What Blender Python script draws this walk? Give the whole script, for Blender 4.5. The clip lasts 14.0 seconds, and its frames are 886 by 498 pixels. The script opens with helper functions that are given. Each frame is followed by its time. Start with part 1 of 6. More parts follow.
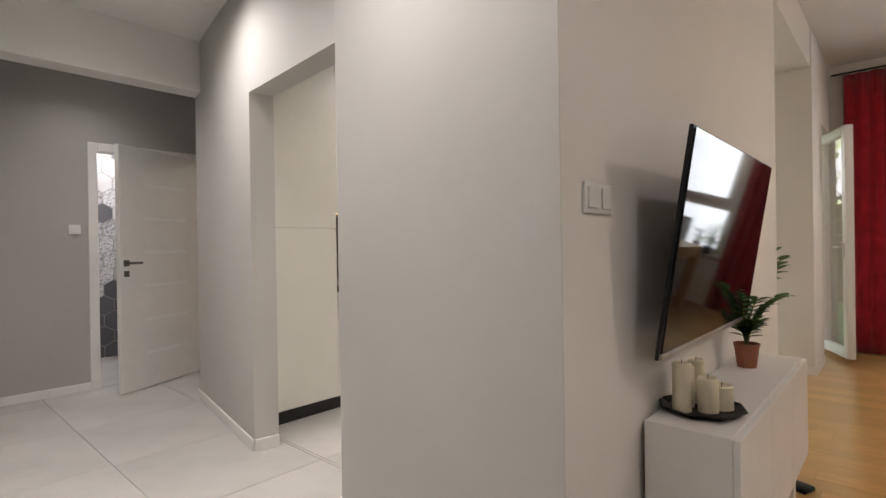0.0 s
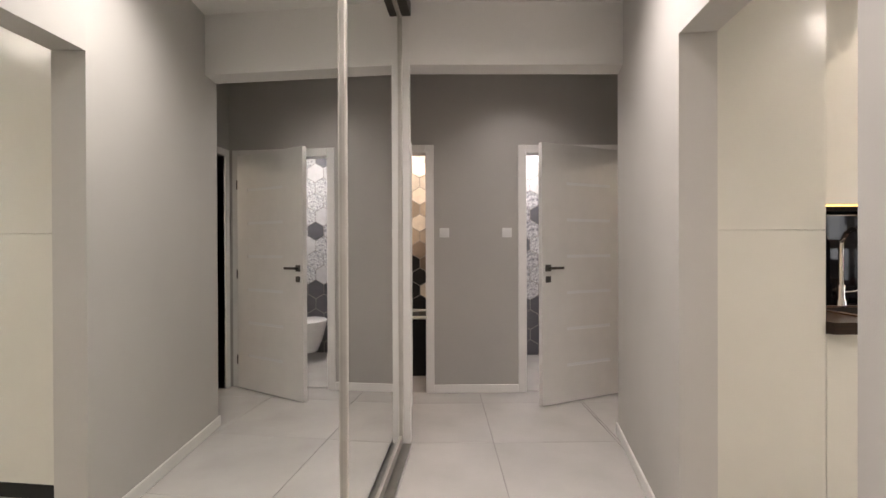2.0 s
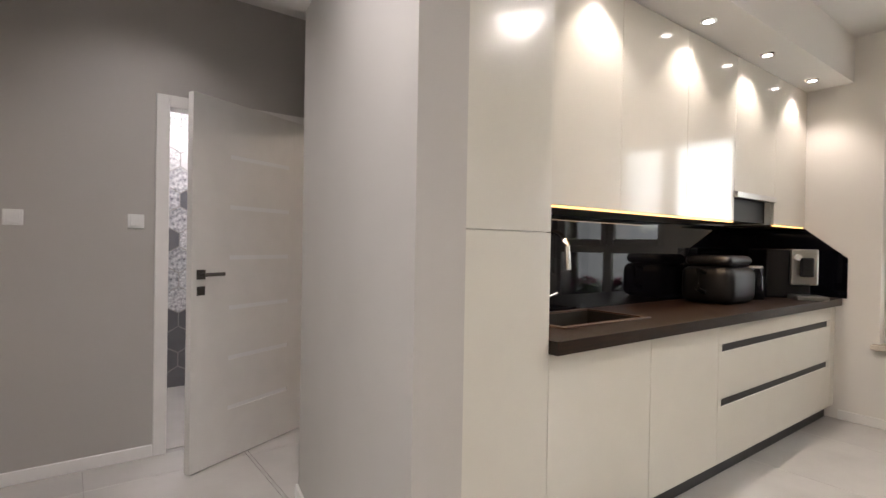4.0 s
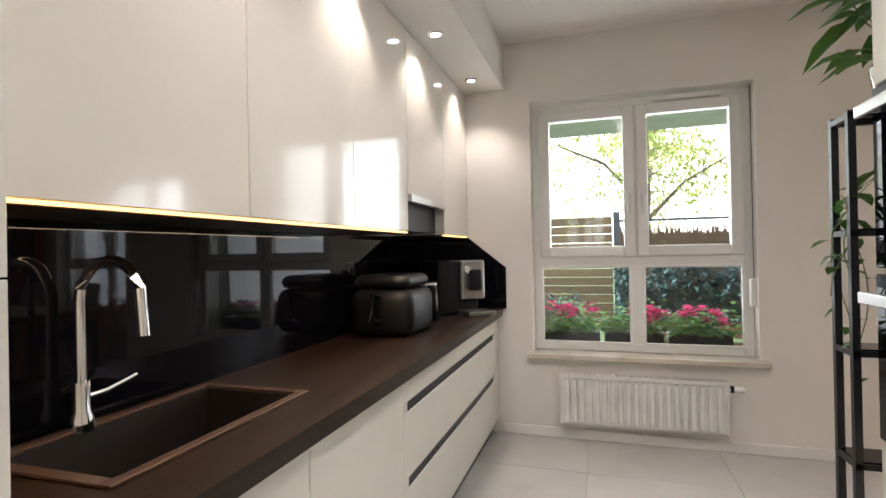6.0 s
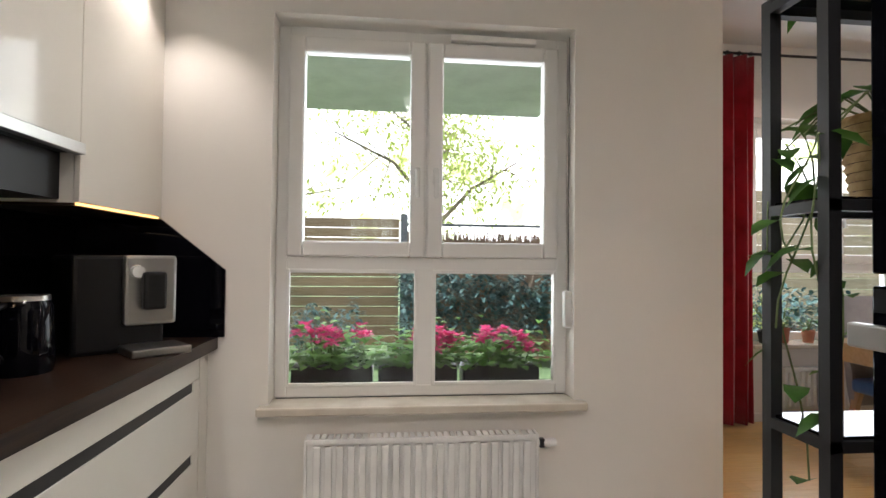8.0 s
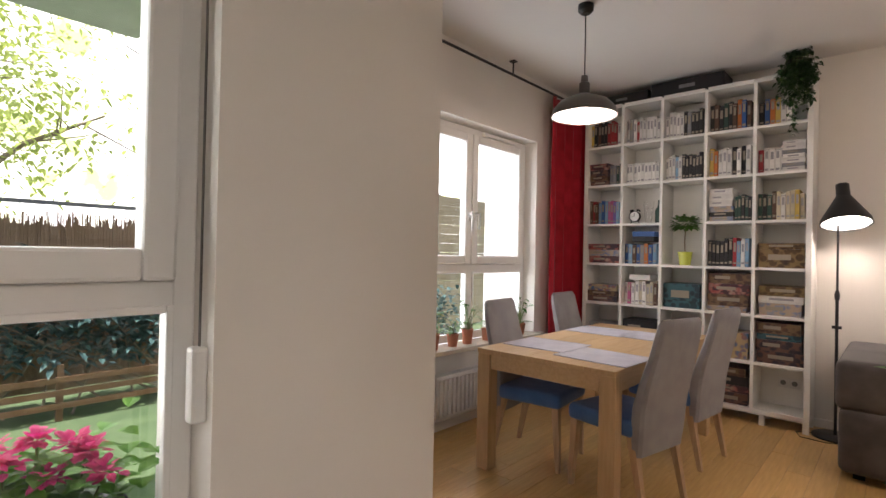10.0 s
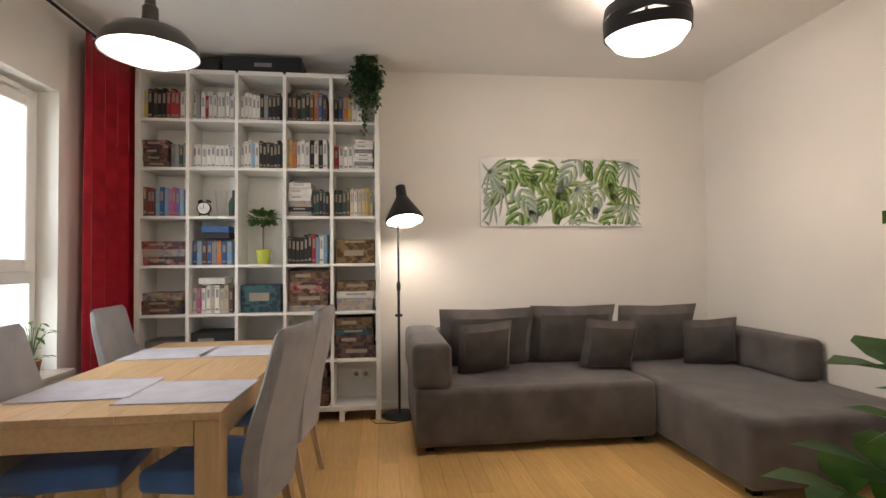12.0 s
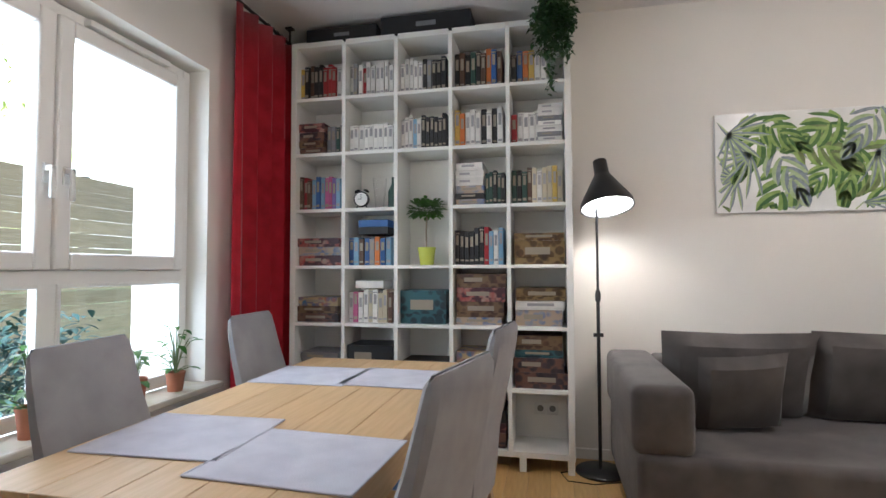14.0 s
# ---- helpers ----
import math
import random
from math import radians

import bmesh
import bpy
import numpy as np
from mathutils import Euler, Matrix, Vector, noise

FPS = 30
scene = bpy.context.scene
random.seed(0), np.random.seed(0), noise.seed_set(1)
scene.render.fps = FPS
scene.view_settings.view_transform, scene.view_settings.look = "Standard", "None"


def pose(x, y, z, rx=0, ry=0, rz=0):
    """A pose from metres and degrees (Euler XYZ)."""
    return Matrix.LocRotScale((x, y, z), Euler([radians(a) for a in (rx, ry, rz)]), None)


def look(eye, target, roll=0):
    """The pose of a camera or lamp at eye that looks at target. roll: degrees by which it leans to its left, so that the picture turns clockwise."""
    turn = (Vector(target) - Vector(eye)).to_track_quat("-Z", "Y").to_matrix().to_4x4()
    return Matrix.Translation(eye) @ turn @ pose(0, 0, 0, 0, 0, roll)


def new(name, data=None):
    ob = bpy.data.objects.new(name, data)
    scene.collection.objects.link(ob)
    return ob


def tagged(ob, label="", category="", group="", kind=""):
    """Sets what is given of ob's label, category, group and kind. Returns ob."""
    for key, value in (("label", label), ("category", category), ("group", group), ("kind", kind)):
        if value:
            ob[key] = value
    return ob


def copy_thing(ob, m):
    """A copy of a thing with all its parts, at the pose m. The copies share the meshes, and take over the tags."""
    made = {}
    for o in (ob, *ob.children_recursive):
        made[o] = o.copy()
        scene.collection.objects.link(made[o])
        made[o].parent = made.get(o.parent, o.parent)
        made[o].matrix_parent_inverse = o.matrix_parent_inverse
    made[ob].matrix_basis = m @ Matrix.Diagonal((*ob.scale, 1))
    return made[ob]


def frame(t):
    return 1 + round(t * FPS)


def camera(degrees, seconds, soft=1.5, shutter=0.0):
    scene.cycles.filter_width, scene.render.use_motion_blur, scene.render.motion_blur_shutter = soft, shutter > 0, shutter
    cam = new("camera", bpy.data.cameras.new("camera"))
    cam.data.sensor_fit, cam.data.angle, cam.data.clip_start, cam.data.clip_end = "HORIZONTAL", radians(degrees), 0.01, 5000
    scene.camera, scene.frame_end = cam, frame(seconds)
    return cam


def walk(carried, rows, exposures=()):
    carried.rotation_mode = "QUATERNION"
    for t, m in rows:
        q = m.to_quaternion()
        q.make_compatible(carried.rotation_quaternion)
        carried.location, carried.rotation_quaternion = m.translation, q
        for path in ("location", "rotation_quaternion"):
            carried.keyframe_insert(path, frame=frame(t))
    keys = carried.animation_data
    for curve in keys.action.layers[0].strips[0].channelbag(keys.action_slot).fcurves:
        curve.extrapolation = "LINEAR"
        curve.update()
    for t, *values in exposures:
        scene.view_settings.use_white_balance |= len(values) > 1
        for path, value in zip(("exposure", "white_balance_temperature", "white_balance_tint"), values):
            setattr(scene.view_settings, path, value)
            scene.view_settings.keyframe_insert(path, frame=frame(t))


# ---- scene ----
cam = camera(82.5, 14.0)
PATH = [
    (0, (-1.311, -0.47, 1.154), (0.17, 0.875, 1.148), -0.9),
    (0.5, (-1.22, -0.312, 1.19), (0.013, 1.262, 1.184), -1.1),
    (1, (-1.085, -0.163, 1.177), (-0.303, 1.677, 1.197), -1.3),
    (1.5, (-0.985, 0.054, 1.194), (-0.702, 2.034, 1.212), -0.7),
    (2, (-0.843, 0.328, 1.235), (-0.825, 2.328, 1.225), -0.2),
    (2.5, (-0.705, 0.64, 1.206), (-0.742, 2.64, 1.204), 0.2),
    (3, (-0.648, 0.945, 1.23), (-0.526, 2.941, 1.223), 0.4),
    (3.5, (-0.63, 1.158, 1.23), (-0.008, 3.058, 1.229), 0.6),
    (4, (-0.585, 1.27, 1.25), (0.614, 2.87, 1.232), 1.0),
    (4.2, (-0.493, 1.343, 1.245), (0.833, 2.839, 1.239), 1.0),
    (6.3, (0.579, 1.809, 1.33), (2.522, 2.286, 1.328), -0.9),
    (6.5, (0.712, 1.805, 1.318), (2.67, 2.212, 1.311), -0.6),
    (7, (1.098, 1.761, 1.254), (3.079, 2.033, 1.275), -0.3),
    (7.2, (1.218, 1.749, 1.233), (3.206, 1.97, 1.273), -0.1),
    (9.3, (2.48, 1.531, 1.309), (4.146, 0.425, 1.315), 1.1),
    (9.5, (2.589, 1.452, 1.308), (4.181, 0.243, 1.326), 0.9),
    (10, (2.865, 1.366, 1.343), (4.211, -0.114, 1.36), 1.2),
    (10.5, (3.179, 1.333, 1.337), (4.148, -0.416, 1.37), 1.4),
    (11, (3.354, 1.162, 1.309), (3.88, -0.767, 1.357), 0.6),
    (11.5, (3.425, 1.026, 1.316), (3.55, -0.969, 1.358), -0.0),
    (12, (3.36, 0.762, 1.284), (3.123, -1.224, 1.336), -0.6),
    (12.5, (3.31, 0.543, 1.246), (2.759, -1.379, 1.317), -1.0),
    (12.8, (3.272, 0.424, 1.244), (2.681, -1.486, 1.316), -1.4),
    (13, (3.247, 0.312, 1.241), (2.661, -1.599, 1.311), -1.2),
    (13.5, (3.32, 0.017, 1.246), (3.074, -1.966, 1.319), -0.9),
    (14, (3.511, -0.224, 1.252), (3.93, -2.178, 1.333), -0.2),
]
walk(cam, [(t, look(eye, target, roll)) for t, eye, target, roll in PATH], exposures=[(0, 0.6, 6350, 16), (2.5, 0.8, 6650, 19), (4, 0.72, 6350, 19), (7, 0.75, 6100, 17), (9.3, 0.4, 6100, 20), (10.5, 0.55, 6650, 22), (12.5, 0.72, 6300, 13), (13.3, 0.7, 6100, 12), (14, 0.75, 5500, 12)])

# ---------- world and light ----------
world = bpy.data.worlds.new("world")
scene.world = world
world.use_nodes = True
wn = world.node_tree.nodes
sky = wn.new("ShaderNodeTexSky")
sky.sky_type, sky.sun_disc = "NISHITA", False
sky.sun_elevation, sky.sun_rotation = radians(50), radians(-6)
wn["Background"].inputs[1].default_value = 0.15
world.node_tree.links.new(sky.outputs[0], wn["Background"].inputs[0])


def lamp(name, kind, energy, m, color=(1, 1, 1), **more):
    d = bpy.data.lights.new(name, kind)
    d.energy, d.color = energy, color
    if "size" in more:
        d.shape, d.size, d.size_y = "RECTANGLE", more["size"], more["size_y"]
    if "radius" in more:
        d.shadow_soft_size = more["radius"]
    if "spot" in more:
        d.spot_size, d.spot_blend = radians(more["spot"]), more["blend"]
    if "angle" in more:
        d.angle = radians(more["angle"])
    ob = new(name, d)
    ob.matrix_world = m
    return ob


WARM = (1.0, 0.83, 0.66)
lamp("sun", "SUN", 5.0, look((3, 20, 24), (5, 0, 0)), (1, 0.95, 0.86), angle=0.6)
lamp("kitchen_window_light", "AREA", 13, look((4.46, 1.56, 1.5), (0, 1.56, 1.3)), (0.93, 1.0, 0.97), size=1.3, size_y=1.7)
lamp("dining_window_light", "AREA", 24, look((5.80, -1.96, 1.5), (0, -1.96, 1.2)), (0.9, 0.97, 1.0), size=1.5, size_y=1.7)
for lx in (3.75, 2.97, 2.2, 1.4):
    lamp("kitchen_spot_light", "SPOT", 12, look((lx, 2.62, 2.475), (lx, 2.66, 0)), (1, 0.9, 0.76), spot=110, blend=0.6, radius=0.03)
lamp("led_strip_light", "AREA", 3.0, look((1.82, 2.80, 1.415), (1.82, 2.80, 0)), (1, 0.72, 0.42), size=1.95, size_y=0.03)
lamp("kitchen_ceiling_light", "SPOT", 70, look((1.75, 1.45, 2.74), (1.75, 1.45, 0)), (1, 0.93, 0.82), spot=170, blend=0.9, radius=0.15)
for ly, e in ((0.75, 58), (2.35, 62), (4.05, 21)):
    lamp("hall_ceiling_light", "SPOT", e, look((-0.55 + 0.1 * (ly - 0.75), ly, 2.735), (-0.55 + 0.1 * (ly - 0.75), ly, 0)), (1, 0.96, 0.9), spot=160 if ly < 3 else 128, blend=0.9 if ly < 3 else 1.0, radius=0.06)
# unseen fill light without a fitting, added to brighten the entrance end
lamp("entry_fill_light", "SPOT", 34, look((-0.55, -1.3, 2.735), (-0.55, -1.3, 0)), (1, 0.95, 0.88), spot=165, blend=0.9, radius=0.1)
lamp("pendant_bulb_light", "POINT", 9, pose(4.425, -1.7, 2.21), WARM, radius=0.04)
lamp("band_lamp_light", "POINT", 17, pose(1.73, -2.15, 2.54), WARM, radius=0.06)
lamp("band_lamp_downlight", "SPOT", 24, look((1.73, -2.15, 2.56), (1.73, -2.15, 0)), WARM, spot=170, blend=0.5, radius=0.08)
lamp("band_lamp_uplight", "POINT", 3, pose(1.73, -2.15, 2.76), WARM, radius=0.05)
lamp("floor_lamp_light", "SPOT", 5.5, look((3.20, -3.40, 1.58), (3.20, -3.46, 0)), WARM, spot=140, blend=0.5, radius=0.05)
lamp("bathroom_light", "POINT", 12, pose(-1.1, 5.2, 2.3), WARM, radius=0.08)
lamp("toilet_light", "POINT", 20, pose(0.37, 5.25, 2.3), (1, 0.97, 0.95), radius=0.08)


# ---------- materials ----------
def mat(name, color, rough=0.6, metal=0.0, var=0.06, scale=6.0, bump=0.05, bscale=120.0, second=None, spec=0.5, emit=0.0, coat=0.0, rand=0.0, sheen=0.0, stretch=(1, 1, 1), trans=0.0, detail=4.0):
    m = bpy.data.materials.new(name)
    m.use_nodes = True
    n, k = m.node_tree.nodes, m.node_tree.links
    b = n["Principled BSDF"]
    b.inputs["Roughness"].default_value, b.inputs["Metallic"].default_value = rough, metal
    b.inputs["Specular IOR Level"].default_value = spec
    b.inputs["Coat Weight"].default_value, b.inputs["Coat Roughness"].default_value = coat, 0.05
    b.inputs["Sheen Weight"].default_value = sheen
    b.inputs["Transmission Weight"].default_value = trans
    co = n.new("ShaderNodeTexCoord")
    mp = n.new("ShaderNodeMapping")
    mp.inputs["Scale"].default_value = stretch
    k.new(co.outputs["Object"], mp.inputs[0])
    t1, t2 = n.new("ShaderNodeTexNoise"), n.new("ShaderNodeTexNoise")
    t1.inputs["Scale"].default_value, t1.inputs["Detail"].default_value = scale, detail
    t2.inputs["Scale"].default_value, t2.inputs["Detail"].default_value = bscale, 3
    k.new(mp.outputs[0], t1.inputs[0])
    k.new(mp.outputs[0], t2.inputs[0])
    mx = n.new("ShaderNodeMix")
    mx.data_type = "RGBA"
    c2 = second or tuple(c * (1 - 2.5 * var) for c in color)
    mx.inputs[6].default_value, mx.inputs[7].default_value = (*color, 1), (*c2, 1)
    rp = n.new("ShaderNodeMapRange")
    rp.inputs[1].default_value, rp.inputs[2].default_value = 0.35, 0.7
    k.new(t1.outputs[0], rp.inputs[0])
    k.new(rp.outputs[0], mx.inputs[0])
    out = mx.outputs[2]
    if rand:
        oi, hs = n.new("ShaderNodeObjectInfo"), n.new("ShaderNodeHueSaturation")
        r2 = n.new("ShaderNodeMapRange")
        r2.inputs[3].default_value, r2.inputs[4].default_value = 1 - rand, 1 + rand
        k.new(oi.outputs["Random"], r2.inputs[0])
        k.new(r2.outputs[0], hs.inputs["Value"])
        k.new(out, hs.inputs["Color"])
        out = hs.outputs[0]
    k.new(out, b.inputs["Base Color"])
    if emit:
        b.inputs["Emission Color"].default_value, b.inputs["Emission Strength"].default_value = (*color, 1), emit
    if bump:
        bp = n.new("ShaderNodeBump")
        bp.inputs["Strength"].default_value, bp.inputs["Distance"].default_value = bump, 0.004
        k.new(t2.outputs[0], bp.inputs["Height"])
        k.new(bp.outputs[0], b.inputs["Normal"])
    return m


def glass_mat(name, tint=(1, 1, 1)):
    m = bpy.data.materials.new(name)
    m.use_nodes = True
    n, k = m.node_tree.nodes, m.node_tree.links
    n.remove(n["Principled BSDF"])
    tr, gl, mx, lw = n.new("ShaderNodeBsdfTransparent"), n.new("ShaderNodeBsdfGlossy"), n.new("ShaderNodeMixShader"), n.new("ShaderNodeLayerWeight")
    pw, ma = n.new("ShaderNodeMath"), n.new("ShaderNodeMath")
    pw.operation, pw.inputs[1].default_value = "POWER", 4.0
    ma.operation, ma.inputs[1].default_value, ma.inputs[2].default_value = "MULTIPLY_ADD", 0.8, 0.035
    tr.inputs[0].default_value = (*tint, 1)
    gl.inputs["Roughness"].default_value = 0.0
    lw.inputs[0].default_value = 0.5
    k.new(lw.outputs["Facing"], pw.inputs[0])
    k.new(pw.outputs[0], ma.inputs[0])
    k.new(ma.outputs[0], mx.inputs[0])
    k.new(tr.outputs[0], mx.inputs[1])
    k.new(gl.outputs[0], mx.inputs[2])
    k.new(mx.outputs[0], n["Material Output"].inputs[0])
    return m


def wood_mat(name, a, b_, rough=0.4, scale=3.0, rand=0.12, axis=1, coat=0.0, spec=0.5):
    st = [14, 14, 14]
    st[axis] = 1.2
    return mat(name, a, rough, var=0.1, scale=scale, bump=0.12, bscale=14, second=b_, rand=rand, coat=coat, stretch=tuple(st), detail=6, spec=spec)


def cloth_mat(name, a, b_, scale=350.0, big=9.0):
    return mat(name, a, 0.95, scale=big, bump=0.5, bscale=scale, second=b_, spec=0.15, sheen=0.25)


def print_mat(name, c1, c2, c3, scale=14.0):
    """A printed box or canvas: patches of three colours with finer ink detail."""
    m = mat(name, c1, 0.45, scale=scale, bump=0.0, second=c2)
    n, k = m.node_tree.nodes, m.node_tree.links
    b = n["Principled BSDF"]
    src = b.inputs["Base Color"].links[0].from_socket
    v, oi, ad = n.new("ShaderNodeTexVoronoi"), n.new("ShaderNodeObjectInfo"), n.new("ShaderNodeVectorMath")
    v.inputs["Scale"].default_value = scale * 1.3
    co = n.new("ShaderNodeTexCoord")
    k.new(co.outputs["Object"], ad.inputs[0])
    k.new(oi.outputs["Random"], ad.inputs[1])
    k.new(ad.outputs[0], v.inputs[0])
    r = n.new("ShaderNodeMapRange")
    r.inputs[1].default_value, r.inputs[2].default_value = 0.42, 0.6
    k.new(v.outputs["Distance"], r.inputs[0])
    mx = n.new("ShaderNodeMix")
    mx.data_type = "RGBA"
    mx.inputs[7].default_value = (*c3, 1)
    k.new(src, mx.inputs[6])
    k.new(r.outputs[0], mx.inputs[0])
    k.new(mx.outputs[2], b.inputs["Base Color"])
    return m


def backdrop_mat():
    """Far glowing sheet: hazy white sky, pale foliage patches with sunlight put into emission."""
    m = bpy.data.materials.new("glowing_sky_and_foliage_sheet")
    m.use_nodes = True
    n, k = m.node_tree.nodes, m.node_tree.links
    n.remove(n["Principled BSDF"])
    co, nz, r, mx, em = n.new("ShaderNodeTexCoord"), n.new("ShaderNodeTexNoise"), n.new("ShaderNodeMapRange"), n.new("ShaderNodeMix"), n.new("ShaderNodeEmission")
    nz.inputs["Scale"].default_value, nz.inputs["Detail"].default_value = 0.22, 8
    k.new(co.outputs["Object"], nz.inputs[0])
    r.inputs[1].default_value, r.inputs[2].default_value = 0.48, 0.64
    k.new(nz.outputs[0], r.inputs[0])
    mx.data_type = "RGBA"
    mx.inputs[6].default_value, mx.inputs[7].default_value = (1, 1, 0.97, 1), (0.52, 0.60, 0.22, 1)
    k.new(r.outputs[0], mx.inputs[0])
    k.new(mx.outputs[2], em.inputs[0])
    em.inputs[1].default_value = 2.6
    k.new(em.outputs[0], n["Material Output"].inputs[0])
    return m


WHITE = mat("white_wall_paint", (0.78, 0.75, 0.70), 0.85, var=0.015, scale=1.5, bump=0.12, bscale=220, spec=0.2)
GREIGE = mat("greige_wall_paint", (0.56, 0.54, 0.51), 0.7, var=0.02, scale=1.5, bump=0.12, bscale=220, spec=0.3)
GREY = mat("grey_wall_paint", (0.45, 0.43, 0.40), 0.75, var=0.02, scale=1.5, bump=0.12, bscale=220, spec=0.3)
CEIL = mat("ceiling_paint", (0.78, 0.76, 0.73), 0.9, var=0.01, scale=1.2, bump=0.05, spec=0.15)
EXTW = mat("render_facade", (0.8, 0.8, 0.78), 0.9, var=0.03, bump=0.3, bscale=300)
TRIM = mat("white_lacquer_trim", (0.8, 0.78, 0.75), 0.35, var=0.01, bump=0.02)
DOORW = mat("white_door_foil", (0.78, 0.76, 0.73), 0.42, var=0.02, bump=0.03, bscale=60)
PVC = mat("white_window_plastic", (0.82, 0.81, 0.78), 0.3, var=0.01, bump=0.0)
GLOSS = mat("cream_gloss_lacquer", (0.72, 0.69, 0.62), 0.12, var=0.008, bump=0.0, coat=0.6)
FRONT = mat("cream_cabinet_front", (0.74, 0.72, 0.65), 0.25, var=0.01, bump=0.0, coat=0.2)
BLACK = mat("black_metal", (0.012, 0.012, 0.013), 0.4, bump=0.04)
BGLASS = mat("black_gloss_glass", (0.003, 0.003, 0.005), 0.03, bump=0.0, spec=0.22)
SCREEN = mat("dark_glass_screen", (0.003, 0.003, 0.004), 0.05, spec=0.4, bump=0.0)
BPLAST = mat("black_plastic", (0.008, 0.008, 0.009), 0.38, spec=0.3, bump=0.03)
STEEL = mat("brushed_steel", (0.5, 0.49, 0.47), 0.3, metal=1.0, bump=0.05, bscale=300)
CHROME = mat("chrome", (0.85, 0.84, 0.82), 0.06, metal=1.0, bump=0.0)
ALU = mat("champagne_aluminium", (0.58, 0.55, 0.50), 0.4, metal=0.35, bump=0.02)
DALU = mat("dark_aluminium_rail", (0.12, 0.11, 0.10), 0.4, metal=0.7, bump=0.02)
NICKEL = mat("dark_nickel", (0.14, 0.13, 0.12), 0.35, metal=0.8, bump=0.02)
MIRROR = mat("mirror_silver", (0.86, 0.88, 0.86), 0.0, metal=1.0, bump=0.0, var=0.0)
COUNTER = wood_mat("dark_wenge_worktop", (0.032, 0.017, 0.010), (0.013, 0.008, 0.006), 0.34, 5, axis=0, spec=0.22)
BRONZE = mat("dark_copper_sink", (0.10, 0.055, 0.035), 0.35, metal=0.3, bump=0.1)
SINKB = mat("black_granite_sink", (0.012, 0.01, 0.009), 0.5, bump=0.2, bscale=500)
TILE = mat("grey_floor_tile", (0.56, 0.54, 0.51), 0.22, scale=2.2, bump=0.02, second=(0.49, 0.47, 0.44), rand=0.03)
GROUT = mat("grey_grout", (0.36, 0.34, 0.32), 0.9, bump=0.2)
PLANK = wood_mat("honey_oak_plank", (0.66, 0.42, 0.155), (0.56, 0.335, 0.115), 0.28, 4, 0.12, axis=1, coat=0.25)
PLANKGAP = mat("dark_plank_joint", (0.22, 0.12, 0.05), 0.8)
OAK = wood_mat("oiled_oak", (0.58, 0.40, 0.22), (0.50, 0.335, 0.17), 0.5, 4, 0.06, axis=1)
OAKX = wood_mat("oiled_oak_upright", (0.58, 0.40, 0.22), (0.50, 0.335, 0.17), 0.5, 4, 0.06, axis=2)
LEGW = wood_mat("light_beech_leg", (0.55, 0.38, 0.24), (0.45, 0.29, 0.17), 0.5, 4, 0.05, axis=2)
SHELFW = mat("white_shelf_foil", (0.80, 0.79, 0.75), 0.45, var=0.01, bump=0.02)
SOFA = cloth_mat("charcoal_velour", (0.125, 0.110, 0.102), (0.068, 0.060, 0.058), 350, 4.5)
CHAIRG = cloth_mat("grey_chair_cloth", (0.32, 0.315, 0.33), (0.26, 0.255, 0.275), 420)
CHAIRB = cloth_mat("blue_chair_cloth", (0.09, 0.20, 0.48), (0.065, 0.145, 0.38), 420)
MATC = cloth_mat("lilac_grey_weave", (0.55, 0.55, 0.63), (0.44, 0.44, 0.53), 240)
RED = cloth_mat("crimson_curtain", (0.36, 0.012, 0.022), (0.24, 0.008, 0.014), 260)
MARBLE = mat("cream_marble_sill", (0.62, 0.57, 0.48), 0.12, scale=7, bump=0.0, second=(0.50, 0.44, 0.36))
LEAF = mat("green_leaf", (0.075, 0.19, 0.03), 0.4, scale=30, bump=0.05, second=(0.04, 0.12, 0.02))
LEAFG = mat("geranium_leaf", (0.16, 0.34, 0.06), 0.5, scale=30, bump=0.05, second=(0.09, 0.23, 0.04))
LEAFD = mat("dark_green_leaf", (0.03, 0.09, 0.022), 0.45, scale=30, bump=0.05, second=(0.015, 0.05, 0.012))
LEAFL = mat("spring_leaf", (0.66, 0.74, 0.24), 0.6, scale=20, bump=0.05, second=(0.40, 0.52, 0.12))
LEAFB = mat("bluish_hedge_leaf", (0.09, 0.18, 0.17), 0.4, scale=20, bump=0.05, second=(0.045, 0.10, 0.095))
PETAL = mat("pink_petal", (0.62, 0.03, 0.20), 0.6, scale=40, bump=0.05, second=(0.75, 0.12, 0.28))
STEM = mat("green_stem", (0.12, 0.17, 0.05), 0.6)
BARK = mat("tree_bark", (0.30, 0.25, 0.19), 0.9, scale=20, bump=0.8, bscale=60)
TERRA = mat("terracotta", (0.36, 0.13, 0.07), 0.75, bump=0.1)
REDPOT = mat("red_glazed_pot", (0.30, 0.012, 0.02), 0.15, bump=0.0, coat=0.5)
WPOT = mat("white_ceramic", (0.8, 0.8, 0.78), 0.25, bump=0.0)
YPOT = mat("yellow_green_glass_pot", (0.62, 0.66, 0.10), 0.2, bump=0.0)
SOIL = mat("soil", (0.03, 0.02, 0.015), 0.95, bump=0.8, bscale=90)
BASKET = mat("straw_basket", (0.48, 0.32, 0.14), 0.8, scale=40, bump=0.4, second=(0.33, 0.2, 0.08))
WAX = mat("cream_wax", (0.78, 0.70, 0.52), 0.5, bump=0.02)
LAWN = mat("artificial_lawn", (0.16, 0.25, 0.11), 0.95, scale=3, bump=0.9, bscale=250, second=(0.11, 0.19, 0.08))
FENCEW = wood_mat("weathered_fence_board", (0.58, 0.46, 0.31), (0.44, 0.34, 0.22), 0.8, 3, 0.15, axis=1)
